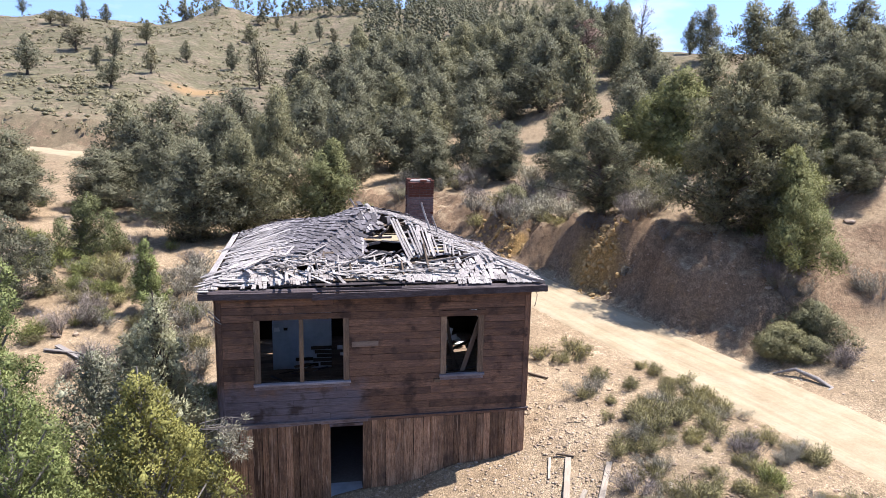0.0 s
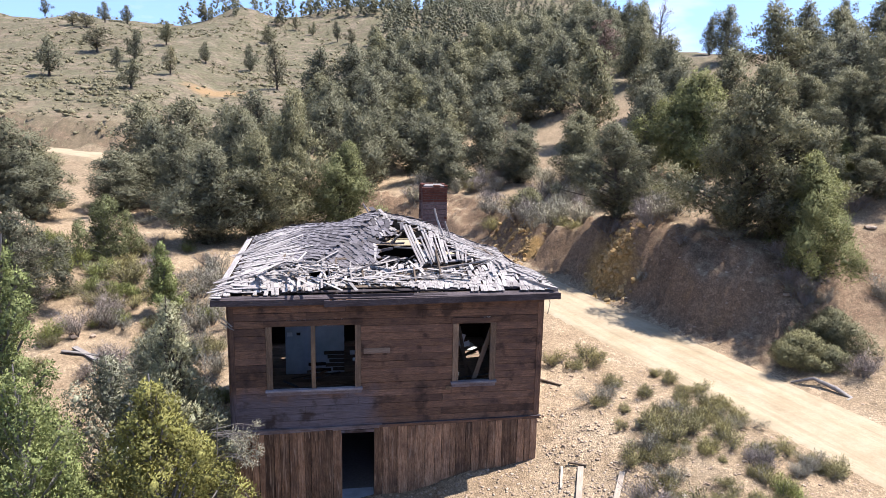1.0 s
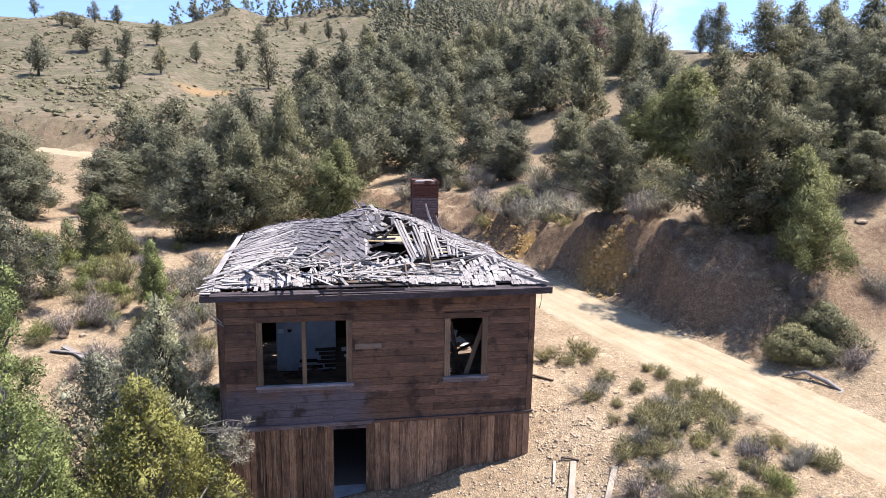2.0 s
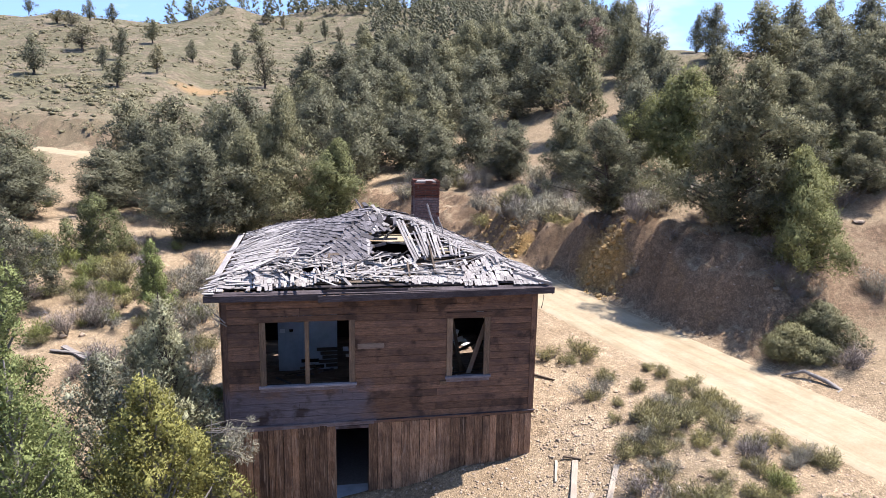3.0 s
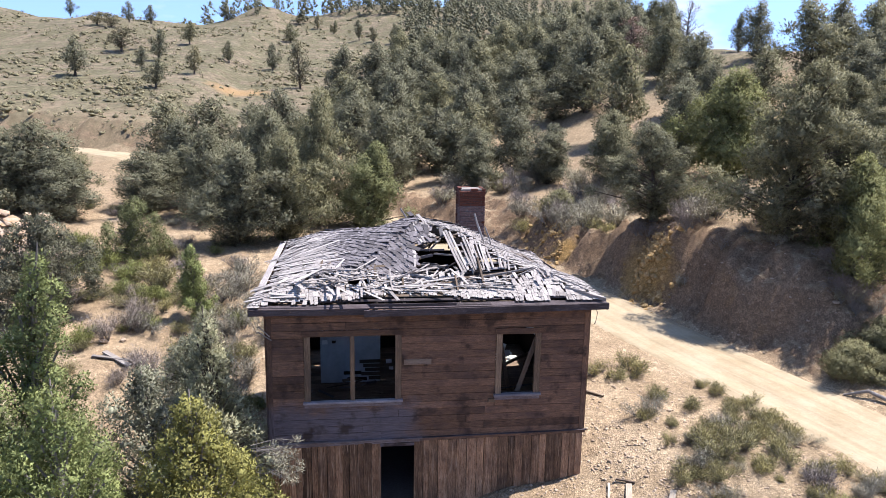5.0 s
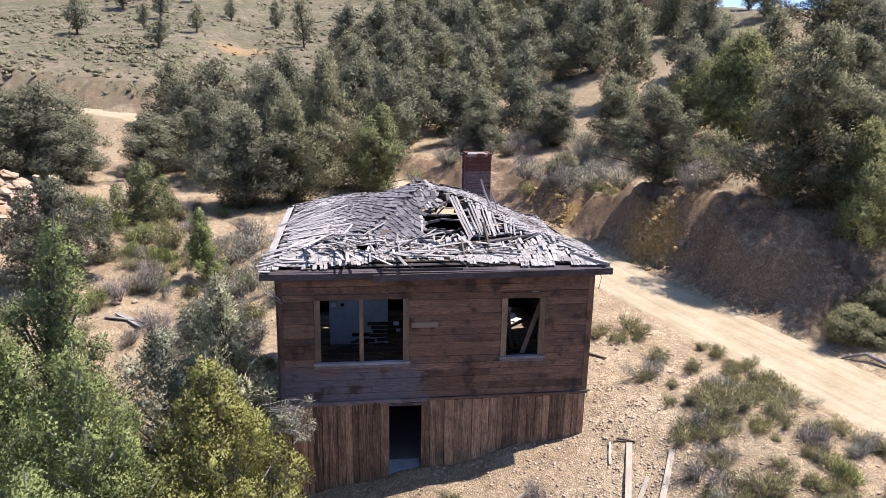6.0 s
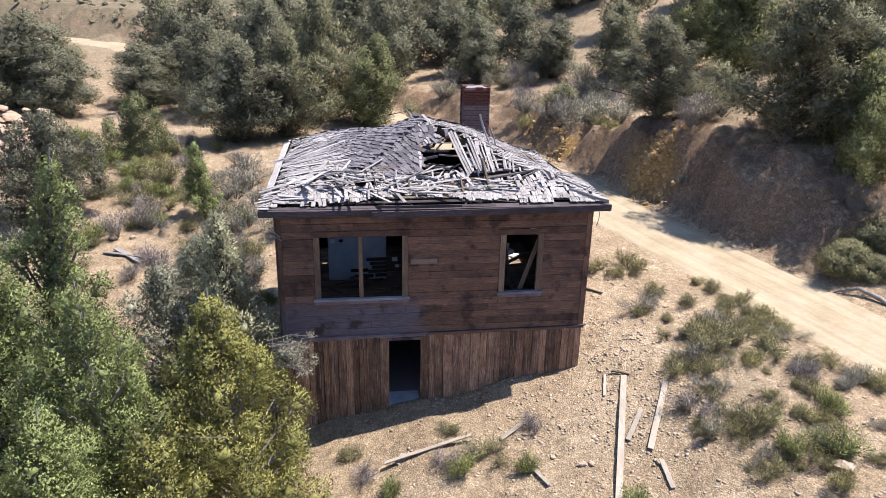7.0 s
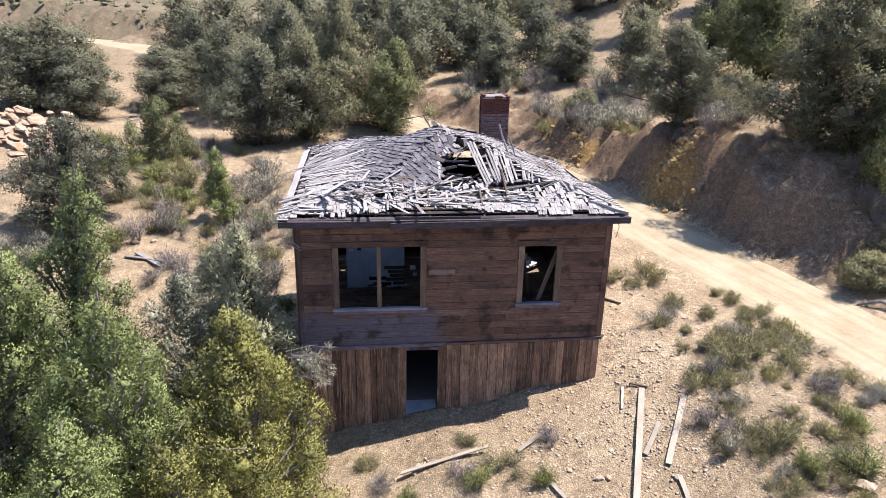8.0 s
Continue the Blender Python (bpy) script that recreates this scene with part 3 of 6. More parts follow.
board("broken_sash_piece", 0.16, 0.09, 0.05, CASING, house, pose(4.98, -0.05, 0.87), rng, "splintered end of a sill", ragged=0.03)

# the ledge between the storeys
ledge_a = board("ledge_board", 3.42, 0.10, 0.03, SIDING_GREY, house, between((-0.03, -0.045, -0.075), (3.38, -0.045, -0.035)), rng, segs=4)
ledge_b = board("ledge_board", W - 3.34, 0.07, 0.03, SIDING, house, between((3.39, -0.045, -0.035), (W + 0.03, -0.045, 0.0)), rng, segs=4)
board("ledge_cap", 3.5, 0.02, 0.085, SIDING_GREY, house, between((-0.05, -0.055, -0.012), (3.45, -0.055, 0.012)), rng, segs=4)
board("ledge_cap", W - 3.38, 0.02, 0.07, FASCIA, house, between((3.455, -0.05, 0.012), (W + 0.06, -0.05, 0.045)), rng, segs=4)
board("door_header", 1.1, 0.075, 0.028, SIDING, house, pose(2.36, -0.036, -0.145), rng)

# lower storey: upright planks down to the sloping ground
lower = wall_core("lower_wall", W, -3.2, -0.02, [(DOOR[0], DOOR[1], -3.2, DOOR[3])], pose(0, 0.0, 0), CORE, 0.05)
x = 0.0
up = Matrix.Rotation(radians(-90), 4, "Y")
while x < W - 0.05:
    w = min(rng.choice((0.14, 0.17, 0.19, 0.21, 0.24)), W - x)
    for a, b in (DOOR[:2],):
        if x < a < x + w - 0.001:
            w = a - x
        if a - 0.001 <= x < b:
            x = b
    if x + w > W:
        w = W - x
    foot = float(land(x + w / 2, -0.05)) - 0.15
    top = -0.10 + rng.uniform(-0.015, 0.01) + 0.06 * x / W
    board("plank", top - foot, w - rng.uniform(0.003, 0.013), 0.026, PLANK, lower, pose(x + w / 2, -0.040 + rng.uniform(-0.010, 0.008), foot) @ up, rng, segs=3, warp=0.005, ragged=0.01)
    x += w
for z0, name, m in ((-3.2, "lower_left_wall", left_m), (-3.2, "lower_right_wall", right_m), (-3.2, "lower_back_wall", back_m)):
    wall_core(name, W if "back" in name else D, z0, -0.02, [], m, PLANK, 0.06)
for x in (DOOR[0] - 0.005, DOOR[1] + 0.03):
    board("door_jamb", 2.1, 0.12, 0.03, PLANK, house, pose(x, 0.03, -2.3) @ up @ Matrix.Rotation(radians(90), 4, "X"), rng)
cellar_floor = part("cellar_floor", mesh("cellar_floor", *box_data(0.1, W - 0.1, 0.1, D - 0.1, -2.4, -2.12), MORTAR), house)
# pale floor slab; the blue skylight inside the door is put into its colour
part("doorstep", mesh("doorstep", *box_data(DOOR[0] - 0.02, DOOR[1] + 0.02, -0.12, 0.75, -2.4, -2.10), PLASTER), house, None, "pale floor slab, its blue painted for skylight")

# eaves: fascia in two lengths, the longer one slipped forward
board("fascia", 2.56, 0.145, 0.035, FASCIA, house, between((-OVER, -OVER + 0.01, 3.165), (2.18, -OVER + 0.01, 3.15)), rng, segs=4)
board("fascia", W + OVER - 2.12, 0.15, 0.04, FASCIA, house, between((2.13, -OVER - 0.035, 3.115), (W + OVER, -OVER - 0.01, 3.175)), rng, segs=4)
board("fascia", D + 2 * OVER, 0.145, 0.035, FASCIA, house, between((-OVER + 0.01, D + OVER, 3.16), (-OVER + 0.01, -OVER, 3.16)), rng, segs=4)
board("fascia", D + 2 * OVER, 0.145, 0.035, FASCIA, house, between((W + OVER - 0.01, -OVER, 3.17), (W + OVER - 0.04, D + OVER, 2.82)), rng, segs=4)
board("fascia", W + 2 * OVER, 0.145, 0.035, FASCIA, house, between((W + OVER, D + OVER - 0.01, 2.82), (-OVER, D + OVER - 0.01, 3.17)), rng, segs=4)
for y in (-0.29, -0.19, -0.10):
    board("soffit_board", W + 2 * OVER - 0.1, 0.095, 0.018, SIDING, house, pose(-OVER + 0.05, y + 0.04, 3.105, 90), rng, segs=3)
for x, drop in ((-0.24, 0.0), (-0.12, 0.0), (W + 0.12, 0.33), (W + 0.24, 0.33)):
    board("soffit_board", D, 0.11, 0.018, SIDING, house, between((x, 0, 3.105), (x, D, 3.105 - drop), (1, 0, 0)), rng)
board("frieze_board", W, 0.14, 0.022, SIDING, house, pose(0, -0.04, TOP - 0.075), rng, segs=3)
board("frieze_board", 1.9, 0.12, 0.012, FASCIA, house, pose(2.25, -OVER + 0.03, 3.25), rng, "dark gutter board hanging loose", segs=3)

# wire hanging from the corner, loose laths at the other
v, f = tubes([[((W + 0.1, -0.1, 3.08), 0.008), ((W + 0.15, -0.12, 2.96), 0.008), ((W + 0.12, -0.12, 2.76), 0.008), ((W + 0.1, -0.11, 2.68), 0.014)]], 6)
part("hanging_wire", mesh("hanging_wire", v, f, METAL), house)
for k, (za, zb) in enumerate(((2.78, 2.52), (2.66, 2.48))):
    board("loose_lath", 0.34, 0.03, 0.012, DEADWOOD, house, between((-0.16, -0.06 - k * 0.015, za), (0.1, -0.06 - k * 0.015, zb)), rng)


# the roof: four slopes to one peak
def slope_frame(side):
    """For a slope: the origin at its eave's start, the way along the eave, the way up the slope, the eave's length."""
    if side == "front":
        return Vector((-OVER, -OVER, EAVE)), Vector((1, 0, 0)), Vector((0, RUN_Y, RISE)), W + 2 * OVER
    if side == "left":
        return Vector((-OVER, D + OVER, EAVE)), Vector((0, -1, 0)), Vector((RUN_L, 0, RISE)), D + 2 * OVER
    if side == "right":
        return Vector((W + OVER, -OVER, EAVE)), Vector((0, 1, 0)), Vector((-RUN_R, 0, RISE)), D + 2 * OVER
    return Vector((W + OVER, D + OVER, EAVE)), Vector((-1, 0, 0)), Vector((0, -RUN_Y, RISE)), W + 2 * OVER


def span(side, t):
    """Where a slope begins and ends along its eave's line, at a height from 0 to 1."""
    length = slope_frame(side)[3]
    t = max(0.0, t)
    if side == "front":
        return t * RUN_L, length - t * RUN_R
    if side == "back":
        return t * RUN_R, length - t * RUN_L
    return t * RUN_Y, length - t * RUN_Y


def sag(x, y):
    """How far the roof has sunk at a place in the plan."""
    a = 0.30 * math.exp(-(((x - 3.9) / 1.7) ** 2) - ((y - 0.95) / 0.75) ** 2)
    b = 0.27 * math.exp(-(((x - 2.1) / 1.2) ** 2) - ((y - 1.75) / 0.95) ** 2)
    c = -0.10 * math.exp(-(((x - 0.9) / 0.8) ** 2) - ((y - 4.8) / 1.2) ** 2) + 0.09 * math.exp(-(((x - 2.6) / 0.6) ** 2) - ((y - 4.0) / 0.8) ** 2)
    d = -0.16 * math.exp(-(((x - 4.75) / 0.55) ** 2) - ((y - 1.9) / 1.0) ** 2)
    return a + b + c + d


def roof_z(x, y):
    """The roof's surface; its rear corner on the road side has settled."""
    t = min((x + OVER) / RUN_L, (W + OVER - x) / RUN_R, (y + OVER) / RUN_Y, (D + OVER - y) / RUN_Y)
    settled = 0.36 * float(smooth(4.6, 7.2, x)) * float(smooth(1.2, 4.8, y))
    return EAVE + RISE * t - sag(x, y) * min(1.0, max(0.0, t) * 5) - settled


def on_slope(side, u, t, lift=0.0):
    o, along, rise, length = slope_frame(side)
    p = o + along * u + rise * t
    return Vector((p.x, p.y, roof_z(p.x, p.y) + lift)) if t >= 0 else p + Vector((0, 0, lift))


def hole(side, u, t):
    """Where shingles and boards have fallen in."""
    if side != "front":
        return side == "right" and 0.45 < t < 0.72 and 1.6 < u - t * 2 < 2.1
    x, y = u - OVER, t * RUN_Y - OVER
    a = 3.22 + 0.10 * y + 0.08 * math.sin(y * 5) < x < 4.86 - 0.31 * y + 0.06 * math.sin(y * 7) and 1.0 < y < 1.95
    b = 4.5 < x < 6.1 and 0.62 + 0.06 * math.sin(x * 5) < y < 0.96
    c = 1.75 < x < 2.65 and 0.42 < y < 0.98 - 0.35 * abs(x - 2.2)
    d = 0.75 < x < 1.15 and 0.5 < y < 0.68
    return a or b or c or d


roof = part("roof", mesh("roof", [], [], RAFTER), house)
for side in ("front", "left", "right", "back"):
    o, along, rise, length = slope_frame(side)
    # rafters
    for k in range(13):
        u = 0.25 + k * (length - 0.5) / 12
        t1 = next((q / 40 for q in range(40, 0, -1) if span(side, q / 40)[0] <= u <= span(side, q / 40)[1]), 0.0)
        if t1 > 0.1 and not (side == "front" and k in (6,)):
            a, b = on_slope(side, u, 0.0, -0.13), on_slope(side, u, t1 * 0.98, -0.13)
            if side == "front" and 5 <= k <= 7:
                b = a.lerp(b, 0.42)
            board("rafter", (b - a).length, 0.10, 0.045, RAFTER, roof, between(a, b), rng, segs=3)
    # spaced sheathing boards
    for k in range(19):
        t = 0.02 + k * 0.051
        first, last = span(side, t)
        cuts, u, step = [], first + 0.03, 0.1
        start = None
        while u < last - 0.03:
            gone = hole(side, u, t)
            if not gone and start is None:
                start = u
            if start is not None and (gone or u + step >= last - 0.03):
                if u - start > 0.25:
                    cuts.append((start, u))
                start = None
            u += step
        for p, q in cuts:
            n = max(1, round((q - p) / 2.2))
            for j in range(n):
                pa, pb = p + (q - p) * j / n, p + (q - p) * (j + 1) / n
                if rng.random() < (0.12 if side == "front" else 0.04):
                    continue
                a, b = on_slope(side, pa, t, -0.03), on_slope(side, pb, t, -0.03)
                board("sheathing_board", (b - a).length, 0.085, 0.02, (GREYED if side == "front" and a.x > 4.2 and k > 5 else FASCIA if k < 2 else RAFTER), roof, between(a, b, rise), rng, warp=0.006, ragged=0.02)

# near-black boards added so the roof hole reads as shade, and the joists
for k in range(28):
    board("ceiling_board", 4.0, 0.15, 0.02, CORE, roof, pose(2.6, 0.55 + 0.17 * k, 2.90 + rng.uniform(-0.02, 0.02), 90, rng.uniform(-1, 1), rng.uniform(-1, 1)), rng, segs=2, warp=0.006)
for k in range(9):
    y = 0.7 + 0.34 * k
    board("ceiling_joist", 3.6, 0.12, 0.045, (RAFTER, GREYED, RAFTER)[k % 3], roof, pose(2.6, y + rng.uniform(-0.04, 0.04), 3.0 + rng.uniform(-0.05, 0.08), 0, rng.uniform(-3, 3), rng.uniform(-4, 4)), rng, segs=3)
for k in range(22):
    x, y = rng.uniform(3.1, 4.6), rng.uniform(0.8, 3.0)
    board("fallen_slat", rng.uniform(0.4, 1.1), rng.uniform(0.05, 0.1), 0.016, rng.choice((BLEACHED, GREYED, RAFTER)), roof, pose(x, y, 3.12 + rng.uniform(0, 0.18), 90 + rng.uniform(-25, 25), rng.uniform(-22, 22), rng.uniform(0, 180)), rng)

# hip boards
corners = [Vector((-OVER, -OVER, EAVE)), Vector((W + OVER, -OVER, EAVE)), Vector((W + OVER, D + OVER, EAVE - 0.36)), Vector((-OVER, D + OVER, EAVE))]
peak = Vector((PEAK_X, D / 2, EAVE + RISE))
for k, c in enumerate(corners[1:]):
    board("hip_rafter", (peak - c).length, 0.12, 0.05, RAFTER, roof, between(c - Vector((0, 0, 0.13)), peak - Vector((0, 0, 0.13))), rng, segs=4)

SHINGLES = {}
for key, mat in (("front", BLEACHED), ("left", GREYED), ("right", BLEACHED), ("back", GREYED)):
    SHINGLES[key] = [mesh("shingle", *board_data(rng.uniform(0.22, 0.30) if key == "front" else rng.uniform(0.28, 0.38), w, 0.014, rng, 1, 0.006, 0.014, 0.002), mat) for w in ((0.04, 0.05, 0.06, 0.075, 0.09) if key == "front" else (0.07, 0.085, 0.10, 0.12, 0.14))]
singles = 0


def lay(side, x, y, yaw, pitch, lift, k, bright, lots, single):
    """One shingle on the roof's surface, its upper end towards the peak of its slope."""
    global singles
    o, along, rise, length = slope_frame(side)
    up_dir = Vector((rise.x, rise.y, 0)).normalized()
    e = 0.12
    z = roof_z(x, y)
    up_dir.z = (roof_z(x + up_dir.x * e, y + up_dir.y * e) - z) / e
    side_dir = Vector((along.x, along.y, (roof_z(x + along.x * e, y + along.y * e) - z) / e)).normalized()
    up_dir.normalize()
    n = side_dir.cross(up_dir).normalized()
    m = Matrix((up_dir, n.cross(up_dir), n)).transposed().to_4x4()
    m.translation = (x, y, z + lift)
    m = m @ Matrix.Rotation(radians(yaw), 4, "Z") @ Matrix.Rotation(radians(pitch), 4, "Y") @ Matrix.Rotation(radians(90), 4, "X")
    me = SHINGLES["front" if bright else "left"][k]
    if single and singles < 300:
        part("shingle", me, roof, m)
        singles += 1
        return
    lot = lots[bright]
    n = len(lot[0])
    lot[0] += [m @ v.co for v in me.vertices]
    lot[1] += [tuple(i + n for i in p.vertices) for p in me.polygons]


SHEET = [(0.75, 5.3), (0.85, 3.4), (1.15, 1.75), (1.9, 1.25), (3.3, 1.0), (3.38, 2.2), (3.5, 3.1), (2.4, 4.1), (1.4, 5.0)]


def in_sheet(x, y):
    """Inside the sheet of grey shingles that has slid as one over the fallen hip."""
    inside = False
    for (xa, ya), (xb, yb) in zip(SHEET, SHEET[1:] + SHEET[:1]):
        if (ya > y) != (yb > y) and x < xa + (xb - xa) * (y - ya) / (yb - ya):
            inside = not inside
    return inside


for side in ("front", "left", "right", "back"):
    o, along, rise, length = slope_frame(side)
    run = rise.length
    lots = {True: [[], []], False: [[], []]}
    t = 0.02 if side == "front" else -0.005
    while t < 0.97:
        first, end = span(side, t)
        u = first - rng.uniform(0, 0.05)
        while u < end:
            k = rng.randrange(5)
            widths = (0.04, 0.05, 0.06, 0.075, 0.09) if side == "front" else (0.07, 0.085, 0.10, 0.12, 0.14)
            mid = u + widths[k] / 2
            u += widths[k] + (rng.uniform(0.008, 0.026) if side == "left" else (rng.uniform(0.002, 0.016) if mid < 4.6 else rng.uniform(0.0, 0.006)))
            p = o + along * mid + rise * (t + (rng.uniform(-0.012, 0.012) if side == "front" and t > 0.05 else 0.0))
            x, y = p.x, p.y
            odds, lift, yaw, pitch, bright = 0.05, rng.uniform(0.014, 0.028), rng.gauss(0, 3.5 if side == "front" else 2.2), rng.gauss(3.0, 0.8), side in ("front", "right")
            gone = in_sheet(x, y) or hole("front", x + OVER, (y + OVER) / RUN_Y) if side in ("front", "left") else hole(side, mid, t)
            if side == "front":
                mess = math.exp(-((y - 0.66) / 0.40) ** 2) * (0.16 + 0.84 * math.exp(-((x - 2.8) / 1.35) ** 2))
                mess = max(mess, 0.4 * math.exp(-((x - 3.9) / 0.6) ** 2 - ((y - 2.6) / 1.0) ** 2))
                odds = 0.08 + 0.42 * mess
                if rng.random() < mess:
                    yaw, pitch, lift = rng.gauss(0, 34 * mess), rng.gauss(4, 10), rng.uniform(0.02, 0.10)
                if y > 1.9 and 3.3 < x < 4.5:
                    bright, yaw, lift = rng.random() < 0.35, rng.gauss(12, 22), rng.uniform(0.02, 0.07)
                if x + 0.32 * (y - 1) > 4.35 and y > 0.9:
                    strip = math.sin(x * 26.0 + 2.0 * math.sin(y * 1.7 + x))
                    odds = 0.985 if strip < 0.5 else 0.6
                if x > 5.25 and 0.9 < y < 2.6:
                    odds = max(odds, 0.80)
                if y < -OVER + 0.05 + 0.03 * math.sin(x * 5.1) + 0.32 * math.exp(-(((x - 3.1) / 1.3) ** 2)):
                    odds = 1.0
            elif side == "left":
                odds, yaw, lift, pitch = 0.05, rng.gauss(-10, 5), rng.uniform(0.022, 0.036), rng.uniform(3.5, 6)
                ragged = 0.34 + 0.05 * math.sin(mid * 3)
                if t < 0.065 and y > 1.1:
                    odds = 1.0
                elif t < ragged:
                    odds, yaw, pitch, lift, bright = 0.22, rng.gauss(-8, 14), rng.uniform(0, 9), rng.uniform(0.02, 0.07), True
                elif rng.random() < 0.08:
                    yaw, pitch = rng.gauss(0, 16), rng.uniform(0, 11)
            elif side == "right":
                odds = 0.3
            if gone or rng.random() < odds:
                continue
            wanted = rng.random() < 0.34 and ((side == "front" and y < 1.3) or (side == "left" and 0.3 < t and y < 4))
            lay(side, x, y, yaw, pitch, lift, k, bright, lots, wanted)
        t += (0.165 if side == "left" else 0.145) / run * rng.uniform(0.94, 1.06)
    for bright, (lot_v, lot_f) in lots.items():
        if lot_v:
            part("shingles", mesh("shingles", lot_v, lot_f, BLEACHED_LOT if bright else GREYED_LOT), roof, None,
                 "bleached white shingles, many loose" if bright else "grey weathered shingles", "stuff")

# the slid sheet: its courses lie askew, turned towards the peak
lots = {True: [[], []], False: [[], []]}
SKEW = radians(36)
for i in range(-30, 31):
    for j in range(-40, 41):
        p, q = i * 0.125 + rng.uniform(-0.01, 0.01), j * 0.106 + (i % 2) * 0.055 + rng.uniform(-0.012, 0.012)
        x, y = 2.1 + p * math.cos(SKEW) - q * math.sin(SKEW), 2.7 + p * math.sin(SKEW) + q * math.cos(SKEW)
        if not in_sheet(x, y) or rng.random() < 0.035:
            continue
        loose = rng.random() < 0.14
        pale = x < 1.25 + 0.3 * math.sin(y * 3) and rng.random() < 0.5
        lay("left", x - 0.12 * math.cos(SKEW), y - 0.12 * math.sin(SKEW), -36 + rng.gauss(0, 14 if loose else 4), rng.uniform(6, 13 if loose else 9), rng.uniform(0.04, 0.06), rng.randrange(0, 4), pale, lots, rng.random() < 0.3)
for bright, (lot_v, lot_f) in lots.items():
    part("shingles", mesh("shingles", lot_v, lot_f, BLEACHED_LOT if bright else GREYED_LOT), roof, None, "pale shingles of the slid sheet" if bright else "grey shingles of the slid sheet", "stuff")
# its torn edge over the hole, drooping
for k in range(16):
    y = 1.05 + k * 0.13
    a = Vector((3.22, y, roof_z(3.22, y) + 0.05))
    b = a + Vector((rng.uniform(0.10, 0.22), rng.uniform(-0.2, 0.1), -rng.uniform(0.05, 0.26)))
    board("drooping_shingle", rng.uniform(0.25, 0.4), rng.uniform(0.07, 0.13), 0.012, GREYED, roof, between(a, b, (0, 1, 0.3)), rng, warp=0.01, ragged=0.02)

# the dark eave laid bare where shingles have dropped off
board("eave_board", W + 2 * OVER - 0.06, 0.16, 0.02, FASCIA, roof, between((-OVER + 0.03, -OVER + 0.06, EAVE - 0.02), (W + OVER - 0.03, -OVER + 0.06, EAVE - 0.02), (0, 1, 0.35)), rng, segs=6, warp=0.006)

# slats left standing where the shingles are gone
for k in range(36):
    x = 4.50 + 0.074 * k
    y = 0.98 + rng.uniform(0, 0.15)
    stop = min(2.95, (W + OVER - x) * RUN_Y / RUN_R - OVER + 0.05, 2.95 - 0.08 * max(0, k - 12) + rng.uniform(-0.3, 0.2))
    lean = min(-0.32 + 0.024 * k, 0.04)
    while y < stop - 0.3:
        n = min(rng.uniform(0.6, 1.3), stop - y)
        if rng.random() < (0.93 if k < 15 else 0.8):
            a = Vector((x + lean * (y - 1) + rng.gauss(0, 0.012), y, roof_z(x, y) + 0.03))
            b = Vector((x + lean * (y + n - 1) + rng.gauss(0, 0.03), y + n, roof_z(x, y + n) + 0.03 + rng.uniform(0, 0.04)))
            board("roof_slat", (b - a).length, rng.uniform(0.04, 0.062), 0.016, BLEACHED, roof, between(a, b, (1, 0, 0)), rng, segs=3, warp=0.008, ragged=0.02)
        y += n + rng.uniform(0.0, 0.1)

# laths caught in the hole
for k in range(16):
    x, y = rng.uniform(3.25, 3.9), rng.uniform(1.05, 2.3)
    z = roof_z(x, y) - rng.uniform(0.12, 0.42)
    tilt = rng.choice((0.0, 0.0, 1.1)) + rng.gauss(0, 0.25)
    n = rng.uniform(0.5, 1.0)
    board("caught_lath", n, rng.uniform(0.05, 0.1), 0.016, rng.choice((BLEACHED, GREYED, GREYED)), roof, between((x, y, z), (x + n * math.cos(tilt), y + n * math.sin(tilt), z + rng.uniform(-0.15, 0.3)), (0, -0.6, 1)), rng, segs=2, warp=0.01, ragged=0.02)

# fallen and sprung pieces on the roof
for x, y, z, ax, ay, az, length, w in (
        (3.42, 3.30, 4.36, 3.20, 3.55, 4.72, 0.55, 0.06), (5.20, 2.05, 4.02, 5.02, 2.55, 4.72, 0.95, 0.07), (5.38, 2.2, 4.05, 5.30, 2.8, 4.5, 0.6, 0.06),
        (4.75, 1.0, 3.62, 4.60, 1.75, 4.02, 0.8, 0.08), (4.95, 1.0, 3.62, 4.72, 1.6, 4.0, 0.7, 0.07), (2.4, 0.5, 3.42, 3.4, 0.95, 3.72, 1.1, 0.07),
        (4.5, 0.75, 3.50, 6.1, 0.95, 3.72, 1.7, 0.06), (5.2, 0.4, 3.50, 6.2, 0.95, 3.72, 1.2, 0.05), (2.1, 0.35, 3.40, 2.05, 0.95, 3.72, 0.6, 0.11),
        (2.28, 0.35, 3.40, 2.2, 0.95, 3.76, 0.6, 0.10), (1.3, 0.5, 3.5, 2.0, 0.75, 3.66, 0.75, 0.07), (6.75, 0.15, 3.43, 7.55, -0.34, 3.28, 0.95, 0.09),
        (6.3, 0.95, 3.72, 7.2, 0.12, 3.42, 1.2, 0.06), (3.75, 1.1, 3.45, 4.3, 1.5, 3.55, 0.7, 0.08), (3.3, 1.5, 3.35, 4.2, 1.9, 3.3, 1.0, 0.09)):
    board("sprung_lath", length, w, 0.014, BLEACHED, roof, between((x, y, z + 0.05), (ax, ay, az + 0.05), (0.3, -0.5, 1)), rng, segs=3, warp=0.012, ragged=0.02)
